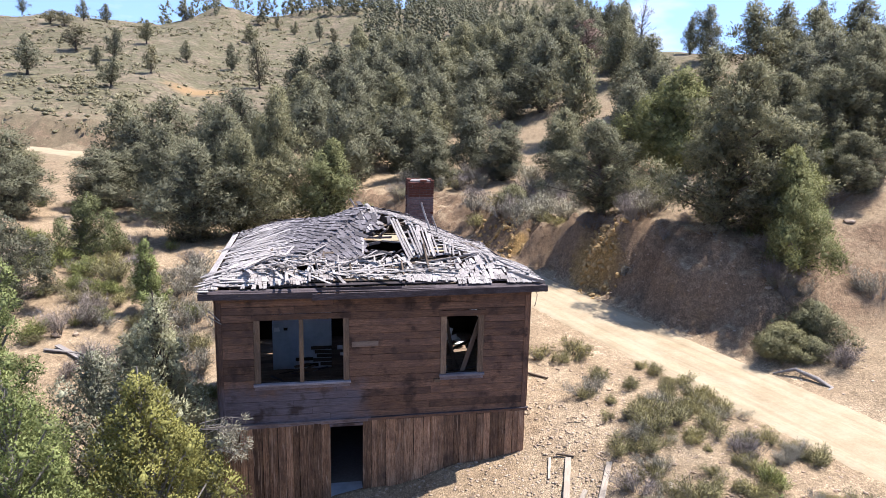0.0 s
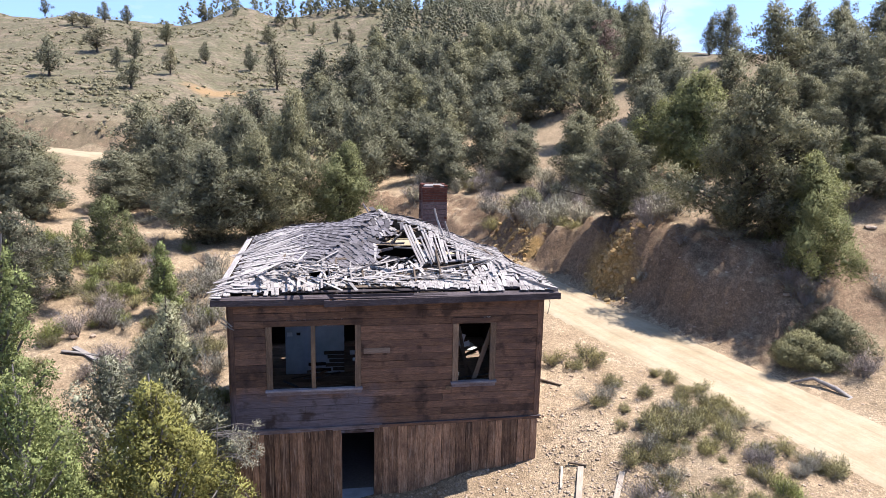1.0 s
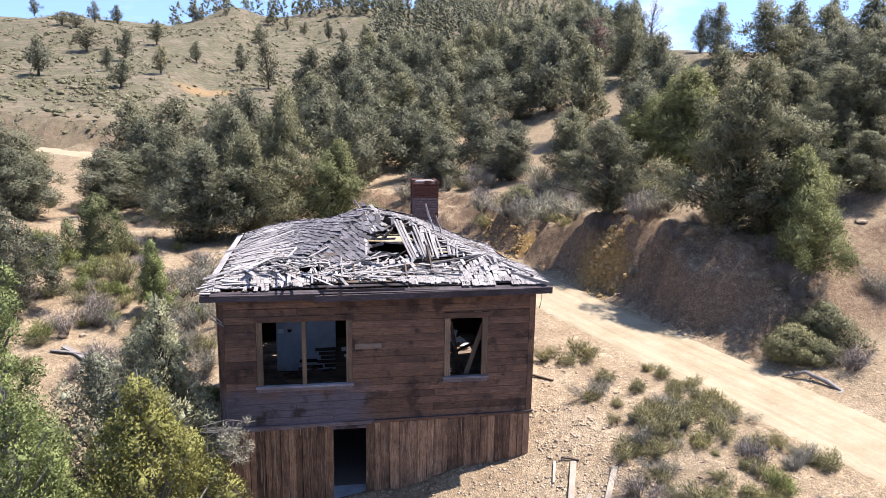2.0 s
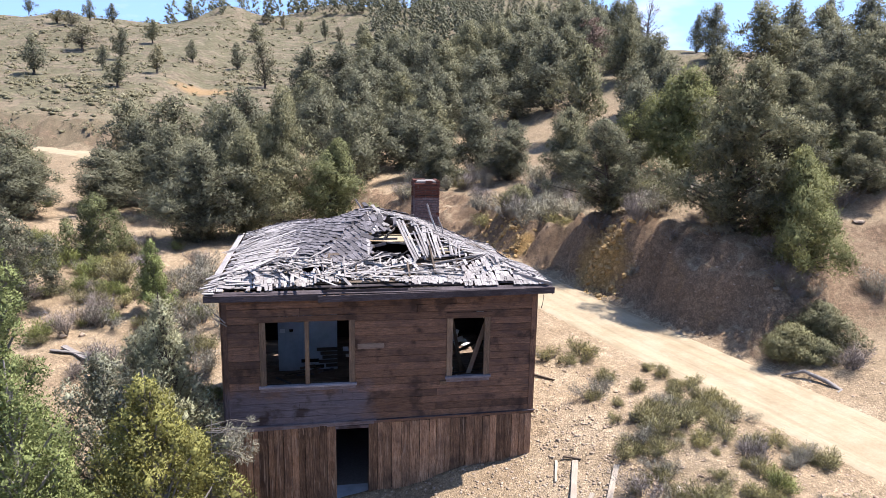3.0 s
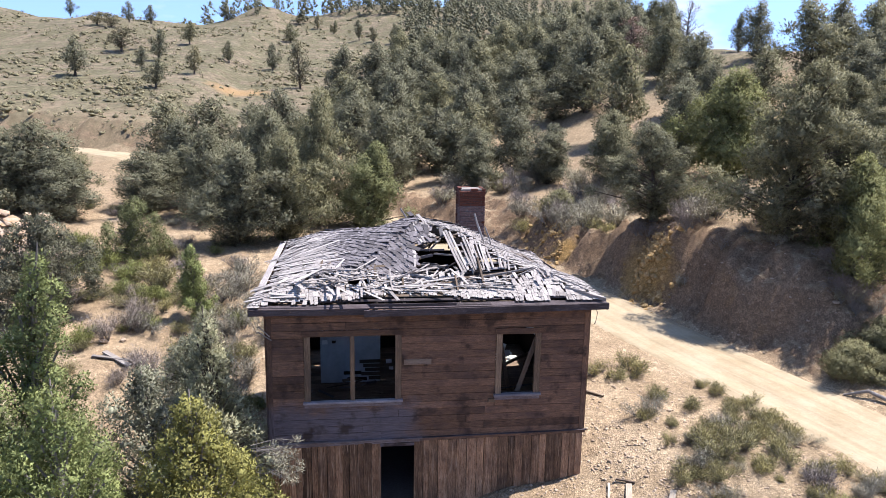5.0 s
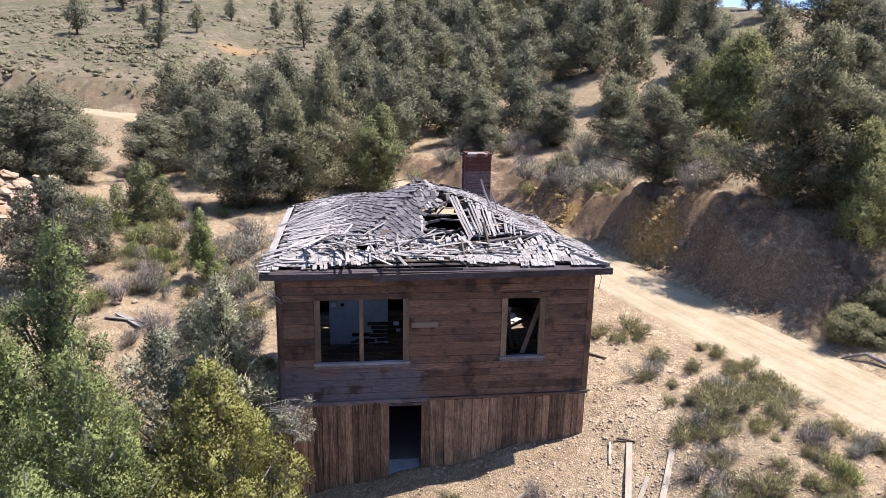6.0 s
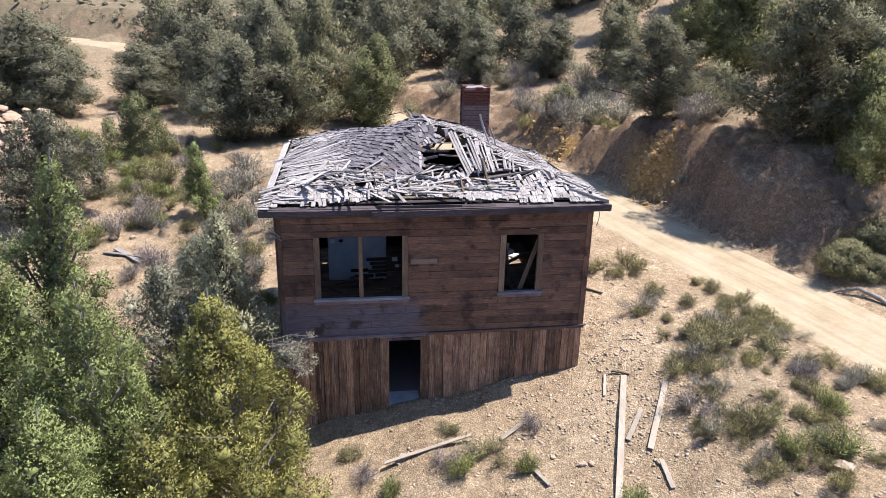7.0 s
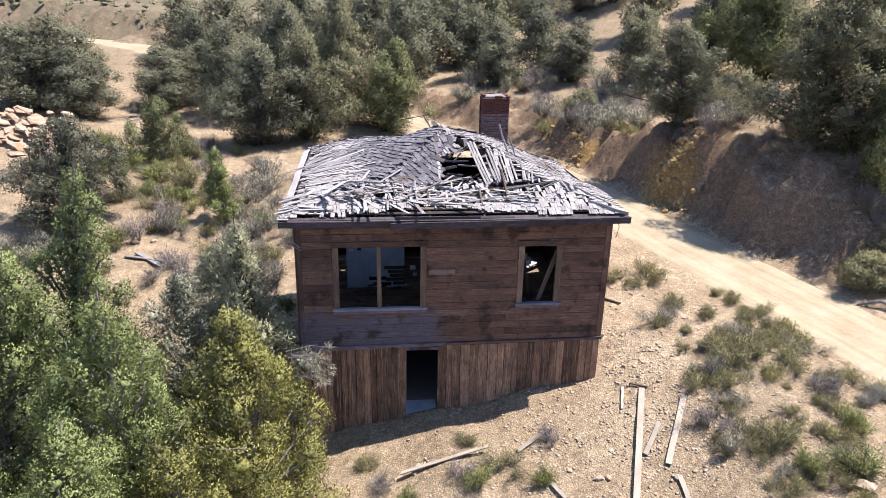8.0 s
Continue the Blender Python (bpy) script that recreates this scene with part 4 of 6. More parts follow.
for k in range(260):
    x, y = rng.gauss(2.9, 1.7), rng.uniform(0.0, 1.25)
    if not (rng.random() < 0.8 and hole("front", x + OVER, (y + OVER) / RUN_Y)) and 0.1 < x < 6.6 and y > 0.12 + 0.10 * abs(x - 3):
        p = on_slope("front", x + OVER, (y + OVER) / RUN_Y, 0.06)
        a = 0.35 * (x - 2.8) + rng.gauss(0.0, 0.5) + (math.pi / 2 if rng.random() < 0.3 else 0)
        board("fallen_shingle", rng.uniform(0.35, 1.0), rng.uniform(0.03, 0.085), 0.012, BLEACHED, roof, pose(*p) @ Euler((radians(90 + rng.gauss(0, 12)), -rng.gauss(0.03, 0.14), a)).to_matrix().to_4x4(), rng, segs=2, warp=0.012, ragged=0.02)
for k in range(150):
    y = rng.uniform(-0.25, 4.6)
    x = -OVER + (rng.uniform(-0.14, 1.1) if y < 1.3 or rng.random() < 0.1 else rng.uniform(0.2, 1.1))
    if x + OVER < (y + OVER) * 1.05:
        n = rng.uniform(0.45, 1.25)
        aim = rng.gauss(-0.06, 0.10) * n
        a = Vector((x, y, roof_z(max(x, -0.3), y) + rng.uniform(0.03, 0.09)))
        b = Vector((x + n, y + aim, roof_z(x + n, y + aim) + rng.uniform(0.03, 0.08)))
        board("curled_shingle", n, rng.uniform(0.035, 0.085), 0.011, BLEACHED, roof, between(a, b, (0, 1, 0.2)), rng, warp=0.012, ragged=0.02)
# the bare edge board of the left eave
a, b = on_slope("left", 0.05, 0.03, 0.05), on_slope("left", 6.1, 0.03, 0.05)
board("edge_board", (b - a).length, 0.20, 0.018, BLEACHED, roof, between(a, b, (1, 0, 0.4)), rng, segs=5, warp=0.008)

# chimney of single bricks, the top courses clean and red, the rest smeared
chimney = part("chimney", mesh("chimney", *box_data(5.07, 5.70, 5.27, 5.82, -2.3, 5.12), MORTAR), house, None, "crumbling red brick chimney")
brick_me = {}
for mat, tag in ((BRICK, "r"), (BRICK_DULL, "d")):
    for n, name in ((0.205, "s"), (0.10, "h")):
        brick_me[tag + name] = mesh("brick", *board_data(n, 0.062, 0.10, rng, 1, 0.002, 0.004, 0.006), mat)
z, course = 3.32, 0
while z < 5.16:
    top = 5.18 - z < 0.52
    out = 0.018 if 0.06 < 5.18 - z < 0.24 else 0.0
    for face in range(4):
        length = 0.71 if face % 2 == 0 else 0.635
        m = Matrix.Translation((5.385, 5.545, z)) @ Matrix.Rotation(radians(90 * face), 4, "Z")
        back = (0.635 if face % 2 == 0 else 0.71) / 2
        s = -length / 2 + (0.0 if (course + face) % 2 else 0.105)
        first = True
        while s < length / 2 - 0.06:
            kind = "s" if length / 2 - s > 0.2 else "h"
            n = 0.205 if kind == "s" else 0.10
            if not (5.16 - z < 0.1 and rng.random() < 0.35):
                tag = "r" if top or rng.random() < 0.12 else "d"
                part("brick", brick_me[tag + kind], chimney, m @ pose(s + rng.uniform(-0.003, 0.003), -back + 0.05 - out + rng.uniform(-0.004, 0.004), 0))
            s += n + 0.011
    z += 0.0745
    course += 1

# rooms inside
floor_boards = part("floor_platform", mesh("floor_platform", *box_data(0.1, W - 0.1, 0.1, D - 0.1, -0.1, 0.0), INNER), house, None, "bare wooden upper floor")
for k in range(20):
    board("floor_board", W - 0.3, 0.27, 0.02, INNER, floor_boards, pose(0.15, 0.3 + k * 0.285, 0.012, 90), rng)
part("room_partition", mesh("room_partition", *box_data(1.0, 2.62, 3.35, 3.45, 0.02, 2.75), PLASTER), house, None, "pale blue plastered partition")
part("side_lining", mesh("side_lining", *box_data(0.104, 0.13, 0.1, 3.3, 0.02, 2.75), INNER), house)
part("cross_partition", mesh("cross_partition", *box_data(3.15, 3.23, 0.6, 3.35, 0.02, 2.75), INNER), house, None, "dark boarded partition")
# an unseen cover, added to block light from the left room
part("room_ceiling", mesh("room_ceiling", *box_data(0.1, 3.1, 0.12, 3.4, 2.76, 2.80), INNER), house, None, "unseen boarded cover that keeps the room dark")
part("far_partition", mesh("far_partition", *box_data(4.4, 5.75, 3.9, 3.98, 0.02, 2.5), PLASTER), house, None, "grimy pale plaster partition")
for k, (x0, x1, z) in enumerate(((1.62, 2.1, 0.30), (1.72, 2.25, 0.12), (2.05, 2.62, 0.62), (2.15, 2.62, 0.50), (2.2, 2.62, 0.38), (2.1, 2.62, 0.26), (2.3, 2.62, 0.14))):
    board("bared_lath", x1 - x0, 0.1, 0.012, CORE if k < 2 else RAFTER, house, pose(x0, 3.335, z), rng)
# the white plates are painted in place of a bright opening and lit spots
for x, y, z, s in ((1.06, 3.34, 1.19, 0.13), (2.78, 3.3, 0.62, 0.14), (2.86, 3.2, 0.46, 0.1), (1.32, 3.335, 1.2, 0.09)):
    board("wall_scrap", s, s * 0.9, 0.01, WHITE_PATCH if x < 1.2 or x > 2 else CORE, house, pose(x, y, z), rng, "white plate painted as a small bright opening" if x < 1.2 else "", ragged=0.015)
for a, b, w, mat in (((5.66, 0.20, 0.80), (6.12, 0.16, 2.3), 0.13, PALE_BOARD), ((5.95, 1.9, 0.05), (5.55, 1.5, 1.9), 0.09, INNER), ((6.1, 2.2, 0.1), (5.2, 2.6, 2.2), 0.1, INNER),
                     ((5.3, 2.8, 0.3), (6.9, 2.9, 1.0), 0.12, INNER), ((5.0, 2.0, 0.2), (6.6, 1.7, 0.5), 0.2, GREYED), ((4.0, 1.6, 0.1), (4.4, 2.2, 2.6), 0.12, INNER)):
    board("fallen_board", (Vector(b) - Vector(a)).length, w, 0.025, mat, house, between(a, b, (1, 0.3, 0)), rng, segs=3)
for k in range(5):
    x, y = 6.15 + rng.random() * 0.8, 4.25 + rng.random() * 0.9
    board("plaster_chunk", rng.uniform(0.15, 0.4), rng.uniform(0.12, 0.25), 0.025, WHITE_PATCH, house, pose(x, y, 0.05 + 0.02 * k, 90 + rng.uniform(-12, 12), rng.uniform(-10, 10), rng.uniform(0, 180)), rng, "white chunk of fallen plaster", ragged=0.03)
# added white plates: a sunlit patch behind the window, painted as colour
for x, y, z, w, h, turn in ((5.62, 2.0, 1.2, 0.16, 0.34, 14), (5.74, 2.0, 1.12, 0.2, 0.14, -20)):
    board("torn_sheet", w, h, 0.008, WHITE_PATCH, house, pose(x, y, z + h / 2, 0, turn, 0), rng, "white plate painted as a sunlit patch indoors", ragged=0.03)
part("fallen_ceiling_panel", mesh("fallen_ceiling_panel", *box_data(0, 1.5, 0, 1.1, 0, 0.03), PLASTER), house, pose(5.95, 1.4, 2.35, 8, 42, 10), "fallen slab of grimy plaster")
for k in range(40):
    x, y = rng.uniform(0.4, 7.0), rng.uniform(0.5, 3.2)
    if abs(x - 3.19) > 0.4:
        board("debris_board", rng.uniform(0.25, 0.8), rng.uniform(0.05, 0.14), 0.02, rng.choice((INNER, GREYED, BLEACHED, RAFTER)), house, pose(x, y, 0.05 + rng.uniform(0, 0.12), 90 + rng.uniform(-15, 15), rng.uniform(-12, 12), rng.uniform(0, 180)), rng)


# ---- plants ----
def sprigs(centres, radii, per, length, width, rs, rise=0.35, flat=0.8, axes=None, heart=0.0, crown=None, round=0.75):
    """Narrow sprigs round clump centres: some shingled over the clump, some pointing outwards.
    heart: size of the tight knot of growth inside each clump; crown: the way out of the whole crown.
    The third answer holds the soft normals of needled foliage, which follow clump and crown."""
    n = len(centres)
    centres, radii = np.asarray(centres, float), np.asarray(radii, float)
    c = np.repeat(centres, per, 0)
    r = np.repeat(radii, per)[:, None]
    d = rs.normal(size=(n * per, 3))
    d /= np.linalg.norm(d, axis=1)[:, None]
    reach = rs.uniform(0.5, 1.08, (n * per, 1)) if heart else rs.uniform(0.1, 1.0, (n * per, 1)) ** 0.6
    root = c + d * r * reach * np.array((1, 1, flat))
    pull = np.array((0, 0, rise))
    if axes is not None:
        pull = np.repeat(np.asarray(axes), per, 0) * (0.5 + rise)
        root = root + pull * r * rs.uniform(-0.45, 0.6, (n * per, 1))
    face = d + rs.normal(size=d.shape) * 0.45
    lying = np.cross(face, rs.normal(size=d.shape)) + pull * 0.5 + d * 0.3
    way = np.where(rs.random_sample((n * per, 1)) < 0.72, lying, d + pull + rs.normal(size=d.shape) * 0.4)
    way /= np.linalg.norm(way, axis=1)[:, None]
    side = np.cross(face, way)
    side /= np.linalg.norm(side, axis=1)[:, None] + 1e-9
    ln = length * rs.uniform(0.6, 1.35, (n * per, 1))
    wd = width * rs.uniform(0.7, 1.3, (n * per, 1))
    v = np.stack([root, root + way * ln * 0.62 + side * wd, root + way * ln - side * wd * 0.7], 1).reshape(-1, 3)
    f = np.arange(len(v)).reshape(-1, 3)
    soft = d * round + np.array((0, 0, 0.25)) + rs.normal(size=d.shape) * 0.15
    if crown is not None:
        soft = soft + np.repeat(np.asarray(crown), per, 0) * 0.7
    soft /= np.linalg.norm(soft, axis=1)[:, None]
    turned = np.einsum("ij,ij->i", np.cross(v[1::3] - v[0::3], v[2::3] - v[0::3]), soft) < 0
    f[turned] = f[turned][:, ::-1]
    soft = np.repeat(soft, 3, 0)
    if heart:
        v, f, soft = with_knots(v, f, soft, list(zip(centres, radii * heart)), rs, flat)
    return v, f, soft


def with_knots(v, f, soft, knots, rs, flat=0.85):
    """Adds the tight growth inside the clumps: knots are centres and sizes."""
    octa = np.array([(1, 0, 0), (0, 1, 0), (-1, 0, 0), (0, -1, 0), (0, 0, 1), (0, 0, -1)], float)
    sides = np.array([(0, 1, 4), (1, 2, 4), (2, 3, 4), (3, 0, 4), (1, 0, 5), (2, 1, 5), (3, 2, 5), (0, 3, 5)])
    n = len(knots)
    mid, size = np.array([tuple(p) for p, r in knots]), np.array([r for p, r in knots])
    lump = octa[None] * rs.uniform(0.7, 1.3, (n, 6, 1)) + rs.normal(size=(n, 6, 3)) * 0.2
    lump = mid[:, None] + lump * size[:, None, None] * np.array((1, 1, flat))
    f = np.concatenate([f, (sides[None] + 6 * np.arange(n)[:, None, None]).reshape(-1, 3) + len(v)])
    return np.concatenate([v, lump.reshape(-1, 3)]), f, np.concatenate([soft, np.tile(octa, (n, 1)) + np.array((0, 0, 0.2))])


def crown_shape(kind, s):
    """Crown radius against height (both 0 to 1)."""
    if kind == "juniper":
        return (min(1, s / 0.13) ** 0.5) * (1 - max(0, s - 0.28) / 0.72) ** 0.6
    return (min(1, s / 0.3) ** 0.5) * max(0.0, 1 - max(0, s - 0.3) / 0.7) ** 0.56


def tree_data(kind, height, radius, seed, clumps, per, leaf, bare=0.12, lobes=0.3, clump_size=0.2, limbs=16):
    """Trunk and limbs as one mesh's lines, and the crown's sprigs."""
    rs, rg = np.random.RandomState(seed), random.Random(seed)
    lean = Vector((rg.uniform(-0.08, 0.08), rg.uniform(-0.08, 0.08), 0)) * height
    base = height * bare

    def spine(s):
        return Vector((lean.x * s * s + 0.04 * height * math.sin(3 * s + seed), lean.y * s * s + 0.04 * height * math.sin(2.3 * s + 2 * seed), height * s))

    lines = [[(spine(k / 7), max(0.012, 0.028 * height * (1 - k / 7) ** 0.8 * (1.5 if k == 0 else 1))) for k in range(8)]]
    phase = [rg.uniform(0, 6.28) for _ in range(6)]
    wob = lambda a, s: 1 + lobes * (math.sin(2 * a + phase[0] + 3 * s) * 0.5 + math.sin(3 * a + phase[1] - 5 * s) * 0.35 + math.sin(5 * a + phase[2] + 9 * s) * 0.3)
    for k in range(limbs):
        s = (k + rg.random()) / limbs * 0.85
        a = k * 2.4 + rg.uniform(-0.4, 0.4)
        z = base + (height - base) * s
        start = spine(max(0.05, (z - 0.10 * height) / height))
        r = radius * crown_shape(kind, s) * wob(a, s) * 0.6
        end = spine(z / height) + Vector((math.cos(a) * r, math.sin(a) * r, 0.06 * height))
        mid = start.lerp(end, 0.5) + Vector((0, 0, -0.02 * height))
        w = 0.011 * height * (1 - 0.6 * s)
        lines.append([(start, w), (mid, w * 0.65), (end, w * 0.2)])
    centres, radii, axes, ways = [], [], [], []
    tufts = max(4, round(clumps / 6))
    for j in range(tufts):
        s = ((j + rg.random()) / tufts) ** 0.9
        a = j * 2.399 + rg.uniform(-0.5, 0.5)
        q = crown_shape(kind, s) * wob(a, s)
        r = radius * q * rg.uniform(0.38, 0.92)
        heart = spine(min(1, bare + (1 - bare) * s * 0.96)) + Vector((math.cos(a) * r, math.sin(a) * r, 0))
        size = radius * (0.24 + 0.26 * min(1.0, q)) * rg.uniform(0.7, 1.25)
        lines.append([(spine(max(0.04, min(0.97, heart.z / height - 0.12))), 0.0055 * height * (1 - 0.7 * s)), (heart, 0.002 * height)])
        for i in range(clumps // tufts):
            d = Vector((rg.gauss(0, 1), rg.gauss(0, 1), rg.gauss(0.25, 0.8))).normalized()
            p = heart + d * size * rg.uniform(0.35, 1.0)
            if p.z < base * 0.4:
                continue
            out = (d + Vector((math.cos(a), math.sin(a), 0)) * 0.4 + Vector((0, 0, 0.75 if kind != "pinyon" else 0.4))).normalized()
            centres.append(p)
            axes.append(out)
            off = p - spine(0.4)
            ways.append(Vector((off.x / radius, off.y / radius, off.z / (0.55 * height))).normalized())
            radii.append(size * clump_size * 2.35 * rg.uniform(0.6, 1.25))
            if i % 3 == 0:
                lines.append([(heart, 0.0025 * height), (p, 0.0008 * height)])
    v, f, soft = sprigs(centres, radii, per, leaf[0], leaf[1], rs, 0.35, 0.85, axes, 0.0, ways, 0.75 if kind == "pinyon" else 1.25)
    return lines, v, f, soft


def lobed_data(kind, height, radius, seed, lobes, cover, leaf, bare=0.03, fill=0.36, bough=1.0, shade=0.6, inner=3):
    """A dense crown: many rounded boughs, each clothed all round in short sprigs, with tight growth inside."""
    rs, rg = np.random.RandomState(seed), random.Random(seed)
    lean = Vector((rg.uniform(-0.07, 0.07), rg.uniform(-0.07, 0.07), 0)) * height
    phase = [rg.uniform(0, 6.28) for _ in range(3)]

    def spine(s):
        return Vector((lean.x * s * s + 0.03 * height * math.sin(3 * s + seed), lean.y * s * s + 0.03 * height * math.sin(2.3 * s + 2 * seed), height * s))

    lines = [[(spine(k / 6), max(0.012, 0.024 * height * (1 - k / 6) ** 0.8 * (1.5 if k == 0 else 1))) for k in range(7)]]
    mids, sizes = [], []
    for j in range(lobes):
        s = ((j + rg.random()) / lobes) ** 0.95
        a = j * 2.399 + rg.uniform(-0.6, 0.6)
        q = crown_shape(kind, min(0.97, s)) * (1 + 0.28 * math.sin(2 * a + phase[0] + 3 * s) + 0.2 * math.sin(3 * a + phase[1] - 5 * s))
        size = bough * radius * (0.10 + 0.13 * min(1.0, q)) * rg.uniform(0.65, 1.35)
        out = max(0.0, radius * q - size * 0.8) * (rg.uniform(0.5, 1.12) if j % inner else rg.uniform(0.1, 0.5))
        p = spine(bare + (1 - bare) * s * 0.93 + 0.02) + Vector((math.cos(a) * out, math.sin(a) * out, 0))
        p.z = max(p.z, size * 0.55)
        mids.append(p), sizes.append(size)
        lines.append([(spine(max(0.03, p.z / height - 0.14)), 0.008 * height * (1 - 0.7 * s)), (p, 0.003 * height)])
    mids, sizes = np.array([tuple(p) for p in mids]), np.array(sizes)
    tall = np.array((1, 1, 1.2 if kind == "juniper" else 0.95))
    area = 0.7 * leaf[0] * leaf[1]
    count = (cover * 4 * math.pi * sizes ** 2 / area).astype(int)
    own = np.repeat(np.arange(lobes), count)
    d = rs.normal(size=(len(own), 3))
    d /= np.linalg.norm(d, axis=1)[:, None]
    # knobbly boughs
    knob = 1 + 0.20 * np.sin(d @ np.array((5.1, 2.3, 3.7)) + own * 1.7) + 0.16 * np.sin(d @ np.array((-3.3, 6.4, 4.1)) + own * 2.9) + 0.10 * np.sin(d @ np.array((8.2, -7.1, 9.3)) + own)
    root = mids[own] + d * (sizes[own] * knob * rs.uniform(0.5, 1.0, len(own)) ** 0.6 * rs.uniform(0.9, 1.22, len(own)))[:, None] * tall
    keep = root[:, 2] > 0.02
    for k in range(lobes):
        gap = np.linalg.norm((root - mids[k]) / tall, axis=1) / sizes[k]
        keep &= (gap > 0.62) | (own == k)
    root, d, own = root[keep], d[keep], own[keep]
    n = len(root)
    pull = np.array((0, 0, 0.6 if kind == "juniper" else 0.35))
    face = d + rs.normal(size=(n, 3)) * 0.5
    lying = np.cross(face, rs.normal(size=(n, 3))) + pull * 0.6 + d * 0.35
    way = np.where(rs.random_sample((n, 1)) < 0.6, lying, d + pull + rs.normal(size=(n, 3)) * 0.4)
    way /= np.linalg.norm(way, axis=1)[:, None]
    side = np.cross(face, way)
    side /= np.linalg.norm(side, axis=1)[:, None] + 1e-9
    ln, wd = leaf[0] * rs.uniform(0.6, 1.35, (n, 1)), leaf[1] * rs.uniform(0.7, 1.3, (n, 1))
    v = np.stack([root, root + way * ln * 0.62 + side * wd, root + way * ln - side * wd * 0.7], 1).reshape(-1, 3)
    f = np.arange(len(v)).reshape(-1, 3)
    off = root - np.array(tuple(spine(0.4)))
    off = off / np.array((radius, radius, 0.6 * height))
    soft = d * (1.4 - shade) + off * shade + np.array((0, 0, 0.2)) + rs.normal(size=(n, 3)) * 0.18
    soft /= np.linalg.norm(soft, axis=1)[:, None]
    turned = np.einsum("ij,ij->i", np.cross(v[1::3] - v[0::3], v[2::3] - v[0::3]), soft) < 0
    f[turned] = f[turned][:, ::-1]
    v, f, soft = with_knots(v, f, np.repeat(soft, 3, 0), list(zip(mids, sizes * fill)), rs, 0.95)
    return lines, v, f, soft


def make_lobed(name, label, category, m, kind, height, radius, seed, lobes, cover, leaf, leaf_mat, bark=None, group="", **how):
    lines, v, f, soft = lobed_data(kind, height, radius, seed, lobes, cover, leaf, **how)
    ob = thing(name, label, category, m, group)
    tv, tf = tubes(lines, 5)
    part("trunk", mesh("trunk", tv, tf, bark or BARK, True), ob)
    part("crown", big_mesh("crown", v, f, leaf_mat, False, soft), ob)
    return ob


def make_tree(name, label, category, m, kind, height, radius, seed, clumps, per, leaf, leaf_mat, bark=None, group="", **how):
    lines, v, f, soft = tree_data(kind, height, radius, seed, clumps, per, leaf, **how)
    ob = thing(name, label, category, m, group)
    tv, tf = tubes(lines, 5)
    part("trunk", mesh("trunk", tv, tf, bark or BARK, True), ob)
    part("crown", big_mesh("crown", v, f, leaf_mat, False, soft), ob)
    return ob


def rooted(x, y, down=0.05):
    return Vector((x, y, float(land(x, y)) - down))


# trees close to the house, on the low side
near = "trees beside the house"
def near_tree(name, label, x, y, z, kind, height, radius, seed, boughs, leaf_mat, leaf=(0.060, 0.022), cover=0.56, bark=DEADWOOD, bough=0.8):
    make_lobed(name, label, "tree", pose(x, y, z), kind, height, radius, seed, boughs, cover, leaf, leaf_mat, bark, near, bare=0.03, bough=bough, shade=0.1, inner=7)


near_tree("juniper_tree", "yellow-green juniper full of small sprays beside the house", -0.42, -3.75, -3.1, "juniper", 5.95, 1.72, 21, 120, LEAF_YELLOW)
near_tree("juniper_tree", "tall fresh green juniper with feathery sprays", -4.3, -1.4, -3.2, "juniper", 8.2, 1.55, 22, 120, LEAF_JUNIPER)
near_tree("juniper_tree", "wide feathery green juniper on the low side of the house", -2.9, -3.5, -3.4, "juniper", 6.5, 1.75, 33, 110, LEAF_JUNIPER)
near_tree("juniper_tree", "broad green juniper at the slope's foot", -5.6, -2.6, -3.4, "juniper", 6.9, 2.2, 23, 110, LEAF_JUNIPER)
near_tree("juniper_tree", "bright green bushy juniper", -3.05, -6.6, -3.9, "juniper", 6.25, 2.1, 24, 130, LEAF_JUNIPER, (0.05, 0.021))
near_tree("juniper_tree", "grey-green juniper behind the bright ones", -2.6, -0.6, -3.2, "juniper", 5.3, 1.7, 25, 95, LEAF_GREY)
near_tree("pinyon_tree", "blue-green young pinyon pine at the house corner", -1.35, 0.1, -2.75, "juniper", 6.1, 1.45, 26, 120, LEAF_GREY, (0.085, 0.014), 0.5, BARK)
near_tree("pinyon_tree", "grey-green pinyon with open branches", -2.3, 2.6, -2.4, "pinyon", 4.2, 1.5, 27, 80, LEAF_GREY, (0.08, 0.02), 0.55, BARK)
near_tree("juniper_tree", "slender green juniper spire", -3.95, 11.7, -0.75, "juniper", 3.0, 0.75, 28, 80, LEAF_JUNIPER, (0.055, 0.024), 0.7, bough=1.0)
near_tree("juniper_tree", "round dark green juniper bush", -9.0, 10.8, -0.4, "pinyon", 4.0, 2.0, 29, 95, LEAF_PINYON, (0.07, 0.03))
near_tree("juniper_tree", "bushy green juniper on bare earth", -7.6, 16.8, 0.45, "juniper", 2.9, 1.5, 30, 80, LEAF_GREEN, (0.065, 0.028))
near_tree("juniper_tree", "olive green juniper filling the slope's foot", -1.4, -5.6, -3.6, "juniper", 5.1, 1.5, 31, 100, LEAF_YELLOW)
near_tree("juniper_tree", "green juniper with a thin grey top", -6.9, 0.8, -2.9, "juniper", 5.6, 1.8, 32, 95, LEAF_GREY)

